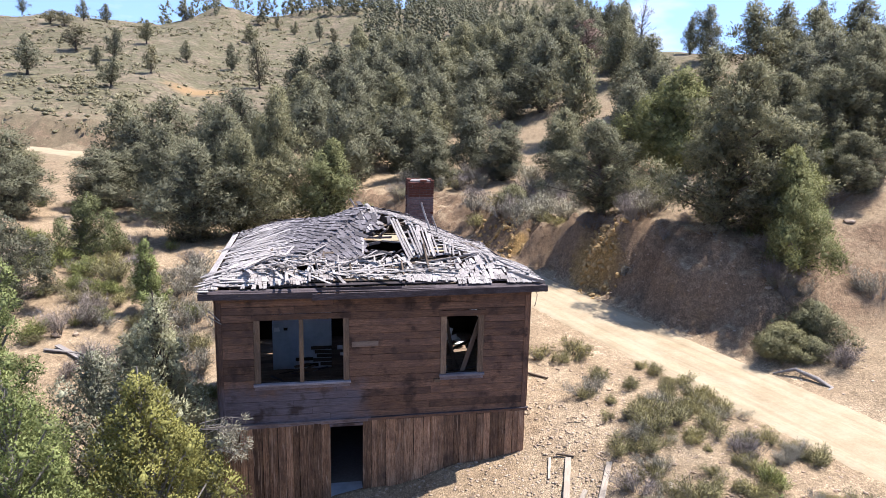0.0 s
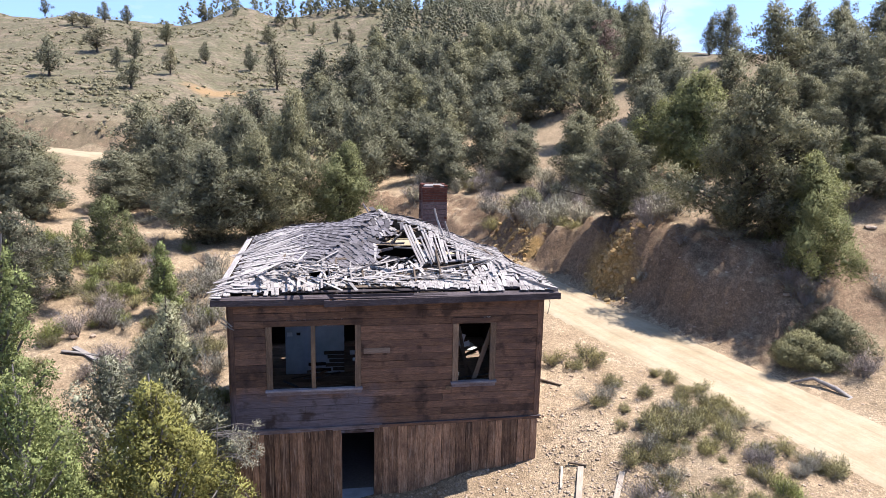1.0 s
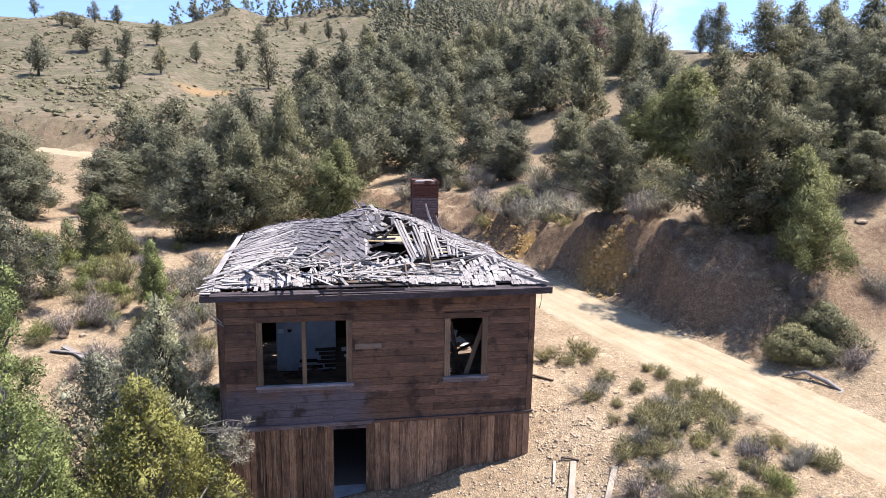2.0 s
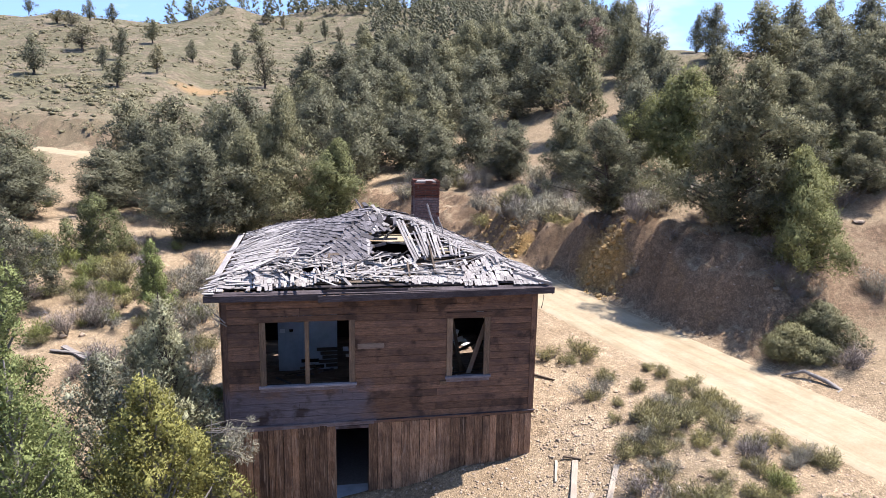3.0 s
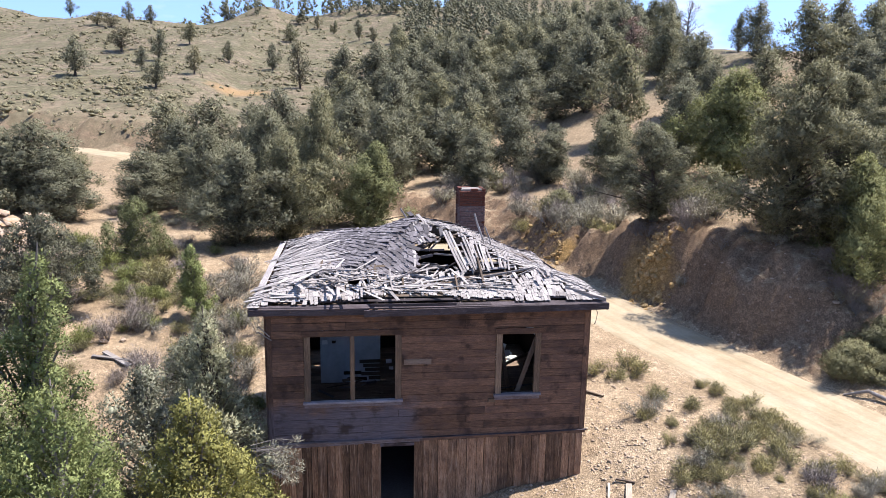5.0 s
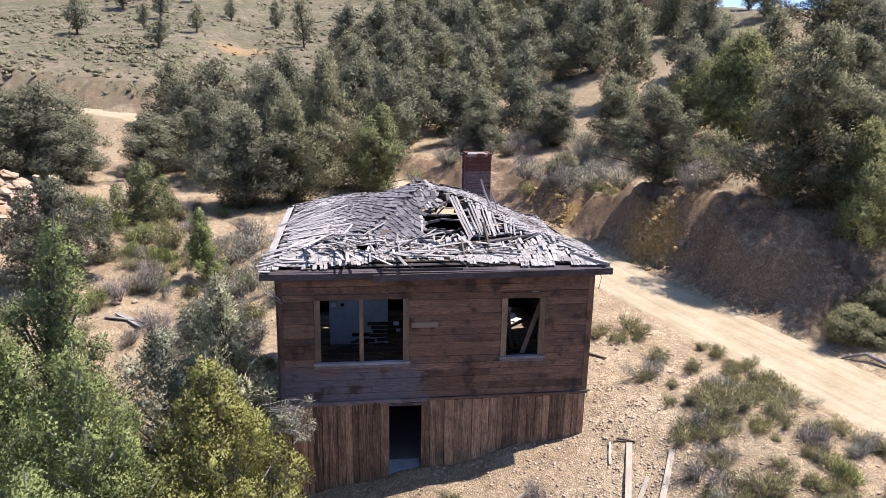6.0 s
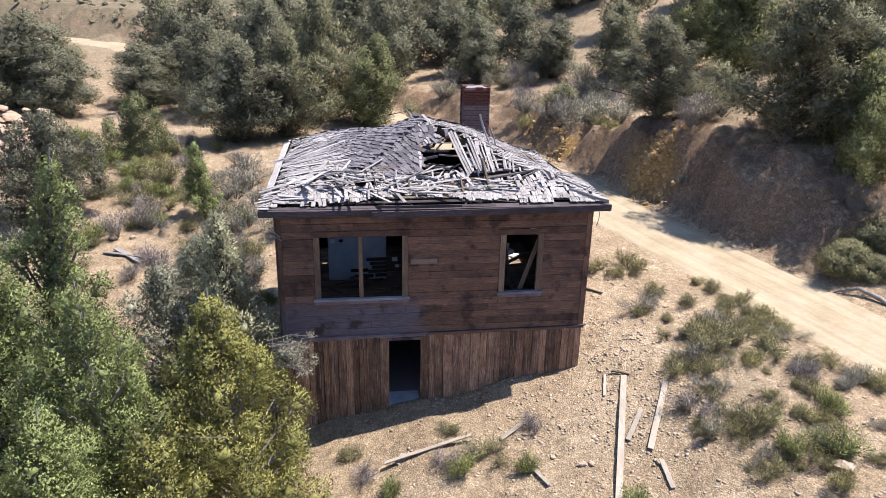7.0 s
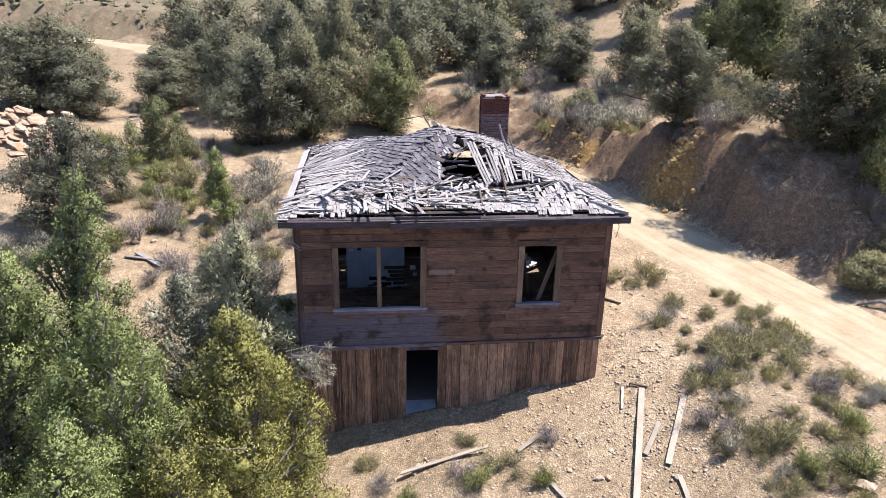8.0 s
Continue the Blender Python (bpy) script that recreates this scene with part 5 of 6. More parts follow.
# models for the trees of the slopes
protos = {}
away = pose(0, 0, -60)
for k in range(4):
    protos["p", k] = make_lobed("pinyon_tree", "olive-grey pinyon pine on the stony slope", "tree", away, "pinyon", 5.0, 2.1, 40 + k, 90, 0.44, (0.135, 0.027), LEAF_PINYON, group="pinyons on the slopes")
for k in range(4):
    protos["q", k] = make_lobed("pinyon_tree", "olive-grey pinyon pine among the hillside woods", "tree", away, "pinyon", 5.0, 2.1, 45 + k, 62, 0.44, (0.20, 0.046), LEAF_PINYON, group="pinyons on the slopes")
for k in range(2):
    protos["g", k] = make_lobed("juniper_tree", "bright green juniper on the stony slope", "tree", away, "juniper", 5.0, 1.9, 50 + k, 90, 0.55, (0.115, 0.026), LEAF_GREEN, group="junipers on the slopes")
for k, mat in enumerate((LEAF_PINYON, LEAF_SCRUB, LEAF_PINYON)):
    protos["j", k] = make_lobed("juniper_tree", "small dark juniper standing alone on the grassy hill", "tree", away, "pinyon", 4.0, 1.6, 60 + k, 34, 0.5, (0.20, 0.06), mat, group="lone trees on the hill", bare=0.14)
protos["f", 0] = make_lobed("pinyon_tree", "large olive-green pinyon pine above the cut bank", "tree", away, "pinyon", 6.0, 2.4, 70, 92, 0.55, (0.10, 0.026), LEAF_PINYON, group="pinyons on the slopes", bough=0.86, shade=0.15, inner=5)
protos["b", 0] = make_lobed("roadside_bush", "rounded olive-green bush beside the dirt road", "shrub", away, "pinyon", 1.4, 1.15, 67, 70, 0.5, (0.07, 0.013), LEAF_BUSH, DEADWOOD, group="roadside bushes")
protos["r", 0] = make_tree("pinyon_tree", "dying pinyon pine with reddish needles", "tree", away, "pinyon", 5.0, 1.8, 62, 70, 40, (0.2, 0.03), LEAF_RED, group="", bare=0.15, lobes=0.5, clump_size=0.17, limbs=24)
protos["d", 0] = make_tree("pinyon_tree", "bare grey dead pinyon pine on the ridge", "tree", away, "pinyon", 5.0, 1.6, 63, 40, 12, (0.25, 0.03), LEAF_RED, DEADWOOD, group="", bare=0.2, lobes=0.5, clump_size=0.14, limbs=40)
placed, used = [], set()


def plant(kind, x, y, height, width, seed=None):
    rg = random.Random(int(x * 131 + y * 977) if seed is None else seed)
    options = [k for k in protos if k[0] == kind]
    key = options[rg.randrange(len(options))]
    base = {"p": (5.0, 4.0), "q": (5.0, 4.0), "g": (5.0, 3.5), "j": (4.0, 2.9), "b": (1.4, 2.0), "f": (6.0, 4.6), "r": (5.0, 3.4), "d": (5.0, 2.8)}[kind]
    sz, sx = height / base[0], width / base[1]
    m = Matrix.Translation(rooted(x, y, 0.08)) @ Matrix.Rotation(rg.uniform(0, 6.28), 4, "Z") @ Matrix.Diagonal((sx, sx * rg.uniform(0.9, 1.1), sz, 1))
    placed.append((x, y, width))
    if key not in used:
        used.add(key)
        protos[key].matrix_basis = m
        return
    sc = protos[key].scale
    copy_thing(protos[key], m @ Matrix.Diagonal((1 / sc.x, 1 / sc.y, 1 / sc.z, 1)))


LONE = [(-29.5, 72.7, 4.5, 3.9), (-31.4, 97.7, 3.5, 4.6), (-24.0, 88.3, 4.4, 2.6), (-22.9, 103.3, 3.6, 2.9), (-17.0, 76.7, 3.3, 2.1), (-23.4, 77.7, 3.0, 1.8), (-15.1, 90.7, 3.1, 2.4), (-9.3, 92.0, 4.1, 2.6), (-4.5, 75.9, 5.9, 3.1), (-18.6, 65.0, 3.1, 2.9), (-8.9, 120.3, 3.5, 4.1), (-24.0, 146.4, 3.3, 4.3)]
LONE_FAR = [(-54.3, 142.2, 3.5, 2.6), (-36.8, 135.2, 3.6, 3.3), (-38.0, 125.0, 3.7, 2.8), (-41.1, 117.9, 2.3, 3.5), (-38.8, 116.6, 2.5, 3.6), (-9.3, 148.0, 2.2, 1.7), (-5.0, 142.8, 3.1, 2.1), (-1.4, 136.1, 2.9, 1.9), (3.5, 124.7, 3.9, 2.2), (5.9, 121.7, 3.1, 2.4), (9.8, 120.1, 4.1, 2.4)]
for x, y, h, w in LONE + LONE_FAR:
    plant("j", x, y, h, w)
MIDDLE = [(0.1, 24.0, 7.2, 4.6), (-1.4, 20.2, 5.3, 4.3), (-3.5, 19.1, 4.9, 4.6), (-11.9, 40.6, 4.8, 5.5), (-8.4, 39.4, 5.3, 5.5), (-4.9, 37.7, 4.6, 4.5), (-3.2, 40.3, 5.3, 4.3), (-9.4, 25.5, 3.5, 4.7), (2.3, 37.4, 5.3, 5.0),
          (5.1, 42.4, 5.8, 4.6), (1.2, 68.8, 6.0, 5.2), (-1.1, 39.9, 3.8, 5.2), (-14.3, 26.8, 3.3, 3.5), (-7.1, 27.4, 3.6, 4.2), (-2.4, 25.5, 6.2, 4.6), (-5.6, 24.0, 5.2, 4.4), (3.6, 29.5, 5.6, 4.2)]
SIDE = [(-15.2, 24.4, 5.0, 5.2), (-13.2, 23.2, 3.6, 4.4), (-16.5, 25.2, 4.3, 5.4)]
CENTRE = [(12.1, 29.0, 4.5, 3.9), (10.3, 34.4, 4.4, 4.3), (7.9, 34.7, 4.4, 4.5), (6.0, 36.5, 4.9, 4.6), (17.4, 49.2, 5.6, 6.0), (15.5, 59.9, 5.8, 6.2), (12.2, 62.0, 6.6, 6.4), (8.7, 65.0, 6.1, 5.8), (5.0, 67.3, 6.4, 6.0),
          (26.0, 94.6, 5.9, 7.0), (26.5, 68.1, 5.8, 6.4), (9.4, 27.2, 3.8, 3.8), (13.4, 25.0, 3.6, 3.6), (8.5, 30.5, 4.4, 4.2), (5.2, 32.6, 4.8, 4.4), (14.2, 37.0, 5.2, 4.6), (10.5, 39.5, 5.2, 4.6), (2.0, 44.0, 5.2, 4.8), (-4.0, 33.0, 5.2, 4.6), (-9.0, 32.5, 4.4, 4.4), (9.0, 46.5, 5.2, 5.0), (13.0, 44.0, 5.2, 5.0), (6.5, 53.0, 5.4, 5.0), (1.0, 51.0, 5.0, 5.0), (22.4, 57.0, 5.6, 5.6)]
RIGHT = [(17.3, 7.9, 6.5, 5.0), (18.8, 7.4, 4.4, 3.8), (14.5, 13.2, 4.2, 4.3), (15.7, 20.9, 4.3, 4.0), (20.4, 33.1, 6.9, 4.9), (21.5, 43.3, 6.5, 5.3), (18.8, 43.3, 4.0, 4.3), (19.9, 22.3, 5.4, 3.8), (27.3, 36.1, 5.9, 4.8),
         (33.0, 54.9, 4.2, 5.0), (38.5, 39.5, 6.8, 5.7), (41.8, 40.3, 4.6, 3.9), (23.8, 11.2, 4.5, 4.0), (25.8, 11.4, 5.6, 4.2), (33.2, 18.9, 5.1, 4.4), (34.4, 27.2, 4.6, 4.6), (24.0, 27.0, 5.0, 4.4)]
SHOULDER = [(26.8, 13.2, 5.6, 4.8), (29.6, 15.6, 5.4, 4.8), (30.5, 12.2, 5.4, 4.8), (33.0, 23.0, 5.2, 4.8), (37.5, 30.5, 5.6, 5.0), (24.2, 15.2, 4.8, 4.4), (23.2, 8.8, 2.6, 2.8)]
RIDGE = [(45.0, 40.7, 5.9, 3.4), (48.2, 40.0, 5.5, 5.3), (40.6, 50.8, 5.4, 4.1), (44.7, 61.5, 4.2, 2.2), (39.0, 67.0, 5.5, 3.2), (29.5, 31.0, 5.0, 4.6), (28.0, 17.0, 4.8, 4.4), (31.0, 44.0, 5.0, 4.6)]
for x, y, h, w in MIDDLE + SIDE + CENTRE + RIGHT + SHOULDER + RIDGE:
    plant("f" if x > 12 and y < 16 else "p" if y < 28 else "q", x, y, h, w)
for x, y, h, w in ((2.9, 22.3, 4.8, 4.0), (20.9, 18.6, 5.6, 4.6), (18.4, 5.6, 4.3, 2.9), (22.8, 10.1, 2.2, 1.5)):
    plant("g", x, y, h, w)
for x, y, h, w in ((16.5, 2.9, 1.15, 1.9), (17.9, 3.3, 1.3, 2.1), (17.2, 2.4, 0.8, 1.3), (12.3, 19.2, 1.4, 2.2), (15.9, 12.2, 1.2, 2.0)):
    plant("b", x, y, h, w)
plant("r", 30.6, 56.8, 5.1, 4.1)
plant("d", 41.0, 66.0, 6.0, 3.4)


def woods(x, y):
    """Where the slopes are wooded: 0 to 1."""
    edge = 1.0 + 0.075 * (y + 16)
    if y > 148:
        edge = -30 - (y - 148) * 0.5
    return float(smooth(edge - 3, edge + 5, x))


rg = random.Random(77)
tries = 0
while tries < 1500 and len(placed) < 190:
    tries += 1
    x, y = rg.uniform(2, 75), rg.uniform(30, 96)
    if rg.random() > woods(x, y) or road_at(np.array([x]), np.array([y]))[0][0] < 11 or any(math.hypot(x - a, y - b) < 0.36 * (c + 4.4) for a, b, c in placed):
        continue
    way, off = math.atan2(x - 2.2, y + 16), math.hypot(x - 2.2, y + 16)
    if way > 0.72 or (way > 0.42 and off > 74) or (0.44 < way < 0.54 and off > 60) or (0.36 < way < 0.40 and 62 < off < 80) or off < 64:
        continue
    plant("q", x, y, rg.uniform(4.0, 6.4), rg.uniform(3.6, 5.4))


def far_woods():
    """The trees on the mountain, past counting."""
    rs, rg2 = np.random.RandomState(5), random.Random(6)
    vs, fs, ss, n, spots = [], [], [], 0, []
    while len(spots) < 2300:
        y = rg2.uniform(85, 330)
        x = rg2.uniform(-0.55, 0.42) * (y + 16)
        if rg2.random() > woods(x, y):
            continue
        if y > 150 and x < 5 and rg2.random() < 0.45:
            continue
        spots.append((x, y))
    heights = land(*np.array(spots).T)
    for (x, y), z in zip(spots, heights):
        p = np.array((x, y, z))
        h, w = rg2.uniform(3.2, 5.4), rg2.uniform(1.0, 1.6)
        cs, rr = [], []
        for k in range(15):
            s = k / 15
            a = rg2.uniform(0, 6.28)
            q = w * crown_shape("pinyon", s) * rg2.uniform(0.3, 0.85)
            cs.append(p + np.array((math.cos(a) * q, math.sin(a) * q, h * (0.12 + 0.85 * s))))
            rr.append(w * 0.36)
        v, f, soft = sprigs(cs, rr, 7, 0.34, 0.10, rs, 0.5, 0.95, None, 0.6)
        vs.append(v), fs.append(f + n), ss.append(soft)
        n += len(v)
    ob = new("far_woods", big_mesh("far_woods", np.concatenate(vs), np.concatenate(fs), LEAF_PINYON, False, np.concatenate(ss)))
    tagged(ob, "dense olive-green pinyon woods on the mountainside", "woods", "", "stuff")


far_woods()


# ---- shrubs and grass ----
def shrub_data(height, radius, seed, stems, per, leaf):
    """An uneven tuft of upright stems with narrow leaves."""
    rs, rg3 = np.random.RandomState(seed), random.Random(seed)
    lines, cs, rr, axes = [], [], [], []
    hearts = [(rg3.gauss(0, radius * 0.42), rg3.gauss(0, radius * 0.42), rg3.uniform(0.55, 1.1)) for _ in range(5)]
    for k in range(stems):
        hx, hy, hz = hearts[k % 5]
        a, o = rg3.uniform(0, 6.28), radius * 0.5 * rg3.random() ** 0.7
        root = Vector((hx * 0.5, hy * 0.5, -0.04))
        top = Vector((hx + math.cos(a) * o, hy + math.sin(a) * o, height * hz * rg3.uniform(0.55, 1.0)))
        lines.append([(root, 0.006), (root.lerp(top, 0.5) + Vector((0, 0, 0.03)), 0.004), (top, 0.0015)])
        out = (top - root).normalized()
        for s in (0.55, 0.85):
            cs.append(root.lerp(top, s))
            rr.append(radius * 0.15)
            axes.append(out)
    v, f, soft = sprigs(cs, rr, per, leaf[0], leaf[1], rs, 0.7, 1.0, axes)
    return lines, v, f, soft


def make_shrub(name, label, height, radius, seed, stems, per, leaf, mat, group):
    lines, v, f, soft = shrub_data(height, radius, seed, stems, per, leaf)
    ob = thing(name, label, "shrub", away, group)
    tv, tf = tubes(lines, 3)
    part("twig_tangle", mesh("twig_tangle", tv, tf, DEADWOOD), ob, None, "", "stuff")
    part("foliage", big_mesh("foliage", v, f, mat, False, soft), ob)
    return ob


shrubs = {
    "sage": [make_shrub("sagebrush", "grey-green sagebrush on stony ground", 0.6, 0.55, 70 + k, 70, 14, (0.08, 0.007), LEAF_SAGE, "sagebrush") for k in range(2)],
    "dry": [make_shrub("dry_brush", "dry purplish-grey twiggy brush", 0.55, 0.55, 80 + k, 70, 9, (0.11, 0.005), LEAF_DRY, "dry brush") for k in range(2)],
    "rabbit": [make_shrub("rabbitbrush", "olive rabbitbrush clump beside the road", 0.42, 0.46, 90 + k, 90, 11, (0.085, 0.007), LEAF_RABBIT, "rabbitbrush") for k in range(2)],
    "green": [make_shrub("green_shrub", "fresh green leafy clump", 0.42, 0.38, 100 + k, 60, 14, (0.09, 0.007), LEAF_GRASS, "green clumps") for k in range(2)],
}
taken = {}


def bush(kind, x, y, size, seed):
    rg4 = random.Random(seed)
    k = rg4.randrange(len(shrubs[kind]))
    m = Matrix.Translation(rooted(x, y, 0.03)) @ Matrix.Rotation(rg4.uniform(0, 6.28), 4, "Z") @ Matrix.Diagonal((size, size * rg4.uniform(0.85, 1.15), size * rg4.uniform(0.85, 1.2), 1))
    if (kind, k) not in taken:
        taken[kind, k] = True
        shrubs[kind][k].matrix_basis = m
    else:
        sc = shrubs[kind][k].scale
        copy_thing(shrubs[kind][k], m @ Matrix.Diagonal((1 / sc.x, 1 / sc.y, 1 / sc.z, 1)))


SPOTS = [("rabbit", 9.1, 3.9, 1.1), ("rabbit", 10.1, 4.1, 1.2), ("rabbit", 9.7, 3.6, 0.9), ("rabbit", 10.2, 2.3, 1.0), ("rabbit", 12.0, 2.4, 0.8), ("rabbit", 11.7, 2.8, 0.6), ("rabbit", 12.4, 1.5, 0.9), ("rabbit", 12.1, 1.7, 0.6),
         ("rabbit", 12.6, 0.6, 1.1), ("rabbit", 12.65, 0.0, 0.9), ("rabbit", 10.9, 1.6, 0.9), ("rabbit", 13.3, -2.2, 0.8), ("rabbit", 13.6, -2.7, 1.0), ("rabbit", 10.5, -0.9, 1.2), ("rabbit", 10.3, -0.1, 1.3),
         ("sage", 9.9, -0.9, 0.9), ("rabbit", 11.1, -0.6, 1.3), ("rabbit", 11.8, -1.2, 1.2), ("dry", 9.2, -2.6, 1.1), ("rabbit", 10.2, -3.6, 1.3), ("rabbit", 9.3, -1.2, 1.0), ("dry", 11.9, -2.1, 1.0)]
SPOTS_B = [("dry", 18.0, 1.9, 1.6), ("green", 11.8, -3.4, 1.2), ("green", 11.3, -4.6, 1.4), ("green", 10.4, -4.4, 1.1), ("green", 3.9, -2.9, 1.2), ("green", 5.3, -3.1, 0.9), ("dry", 3.5, -2.5, 0.9),
           ("rabbit", 4.6, -2.4, 1.1), ("rabbit", 3.9, -1.5, 0.8), ("dry", 5.7, -2.0, 0.8), ("rabbit", 1.4, -1.5, 0.8), ("dry", 1.8, -2.1, 0.9), ("green", 2.4, -2.9, 1.0), ("green", 7.0, -4.7, 1.2)]
SPOTS_C = [("dry", -10.7, 11.0, 1.4), ("dry", -12.2, 13.7, 1.2), ("dry", -6.8, 10.3, 1.6), ("dry", -6.2, 11.3, 1.2), ("green", -8.6, 14.8, 1.6), ("green", -7.2, 13.4, 1.7), ("green", -6.0, 13.4, 1.7), ("green", -4.9, 13.8, 1.6), ("rabbit", -6.6, 12.6, 1.5),
           ("rabbit", -5.4, 12.4, 1.4), ("rabbit", -8.2, 12.9, 1.4), ("sage", -2.9, 11.9, 1.0), ("sage", -2.2, 12.4, 1.2), ("sage", 17.9, 14.8, 2.2), ("sage", 15.6, 12.7, 1.6), ("dry", 11.7, 18.6, 2.2), ("dry", 13.0, 20.0, 2.2), ("dry", 15.0, 17.5, 1.8), ("sage", 13.0, 18.0, 1.6)]
SPOTS_D = [("sage", 15.4, 11.8, 1.9), ("sage", 16.1, 11.2, 2.0), ("dry", 16.4, 12.6, 2.1), ("dry", 15.0, 10.6, 1.7), ("sage", 17.2, 12.8, 2.2), ("rabbit", 13.2, 15.8, 1.8), ("sage", 12.2, 17.0, 1.8),
           ("green", -8.4, 15.8, 2.0), ("green", -7.2, 14.9, 2.1), ("rabbit", -5.8, 14.4, 2.0), ("rabbit", -4.6, 13.4, 1.7), ("sage", -3.1, 13.0, 1.8), ("sage", -2.6, 13.7, 1.9), ("dry", -6.6, 10.9, 1.5), ("dry", -5.9, 11.8, 1.6),
           ("green", -9.3, 15.0, 1.9), ("rabbit", -9.9, 13.4, 1.7), ("dry", -11.4, 15.3, 1.9), ("sage", -3.4, 9.6, 1.6), ("sage", -2.4, 10.2, 1.6), ("rabbit", -1.9, 8.6, 1.5), ("sage", -1.6, 7.2, 1.5), ("dry", -3.2, 7.4, 1.6), ("green", -2.6, 8.4, 1.3),
           ("rabbit", -6.4, 15.6, 1.9), ("green", -10.3, 17.6, 2.0), ("sage", -1.2, 9.8, 1.6), ("green", -1.2, 5.4, 1.4), ("sage", -1.9, 5.0, 1.6), ("dry", -5.0, 8.6, 1.5), ("rabbit", -4.4, 10.8, 1.3)]
brush = random.Random(66)
SPOTS_E = []
while len(SPOTS_E) < 34:
    x, y = brush.uniform(6.5, 16.5), brush.uniform(15, 29)
    off = float(road_at(np.array([x]), np.array([y]))[0][0])
    if 2.6 < off < 8.5:
        SPOTS_E.append((brush.choice(("dry", "sage", "sage", "rabbit")), x, y, brush.uniform(1.3, 2.3)))
while len(SPOTS_E) < 50:
    x, y = brush.uniform(13.5, 18.5), brush.uniform(3.5, 13)
    off = float(road_at(np.array([x]), np.array([y]))[0][0])
    if 2.3 < off < 6:
        SPOTS_E.append((brush.choice(("dry", "dry", "sage")), x, y, brush.uniform(0.9, 1.7)))
while len(SPOTS_E) < 90:
    x, y = brush.uniform(-11, -2.2), brush.uniform(7.5, 17)
    SPOTS_E.append((brush.choice(("green", "rabbit", "rabbit", "sage", "dry")), x, y, brush.uniform(0.8, 1.7)))
for k, (kind, x, y, s) in enumerate(SPOTS + SPOTS_B + SPOTS_C + SPOTS_D + SPOTS_E):
    bush(kind, x, y, s, 300 + k)
rg = random.Random(31)
count = 0
while count < 128:
    zone = rg.random()
    if zone < 0.66:
        x, y = (rg.gauss(11.0, 0.9), rg.uniform(-5.5, 0.8)) if rg.random() < 0.65 else (rg.uniform(8.6, 13.5), rg.uniform(-6.5, 1.5))
        if abs(float(road_at(np.array([x]), np.array([y]))[0][0])) < ROAD_HALF + 0.5 or (x < 9.2 and y > -2.0):
            continue
        kind, s = rg.choice(("rabbit", "rabbit", "rabbit", "sage")), rg.uniform(0.4, 0.95)
    elif zone < 0.85:
        x, y = rg.uniform(-14, -3), rg.uniform(7, 26)
        kind, s = rg.choice(("green", "rabbit", "dry", "sage")), rg.uniform(0.6, 1.4)
        if float(road_at(np.array([x]), np.array([y]))[0][0]) > -4:
            continue
    else:
        x, y = rg.uniform(10, 30), rg.uniform(2, 34)
        if float(road_at(np.array([x]), np.array([y]))[0][0]) < 4.0:
            continue
        kind, s = rg.choice(("dry", "sage", "sage")), rg.uniform(0.9, 1.8)
    bush(kind, x, y, s, 500 + count)
    count += 1


def hill_scrub():
    """Low growth on the grassy hill, past counting."""
    rs, rg5 = np.random.RandomState(8), random.Random(9)
    cs, rr = [], []
    while len(cs) < 3600:
        y = rg5.uniform(46, 165)
        x = rg5.uniform(-0.62, 0.12) * (y + 16)
        if waves(x, y, 21, 12) + rg5.uniform(-0.8, 0.8) < 0.0:
            continue
        s = 0.2 + 0.5 * rg5.random() ** 1.6
        cs.append((x, y))
        rr.append(s)
    cs = np.array(cs)
    cs = np.column_stack([cs, land(cs[:, 0], cs[:, 1]) + 0.1])
    v, f, soft = sprigs(cs, rr, 14, 0.22, 0.05, rs, 0.8, 0.55, None, 0.6)
    ob = new("hill_scrub", big_mesh("hill_scrub", v, f, LEAF_SCRUB, False, soft))
    tagged(ob, "low olive scrub on the grassy hill", "scrub", "", "stuff")


hill_scrub()


# ---- stones, rock and loose timber ----
def rock_data(size, rng, squash=0.5):
    bm = bmesh.new()
    bmesh.ops.create_icosphere(bm, subdivisions=1, radius=size)
    k = [rng.uniform(0.7, 1.3) for _ in range(3)]
    for v in bm.verts:
        v.co = Vector((v.co.x * k[0], v.co.y * k[1], v.co.z * k[2] * squash)) * rng.uniform(0.62, 1.2)
    verts, faces = [v.co.copy() for v in bm.verts], [[v.index for v in f.verts] for f in bm.faces]
    bm.free()
    return verts, faces


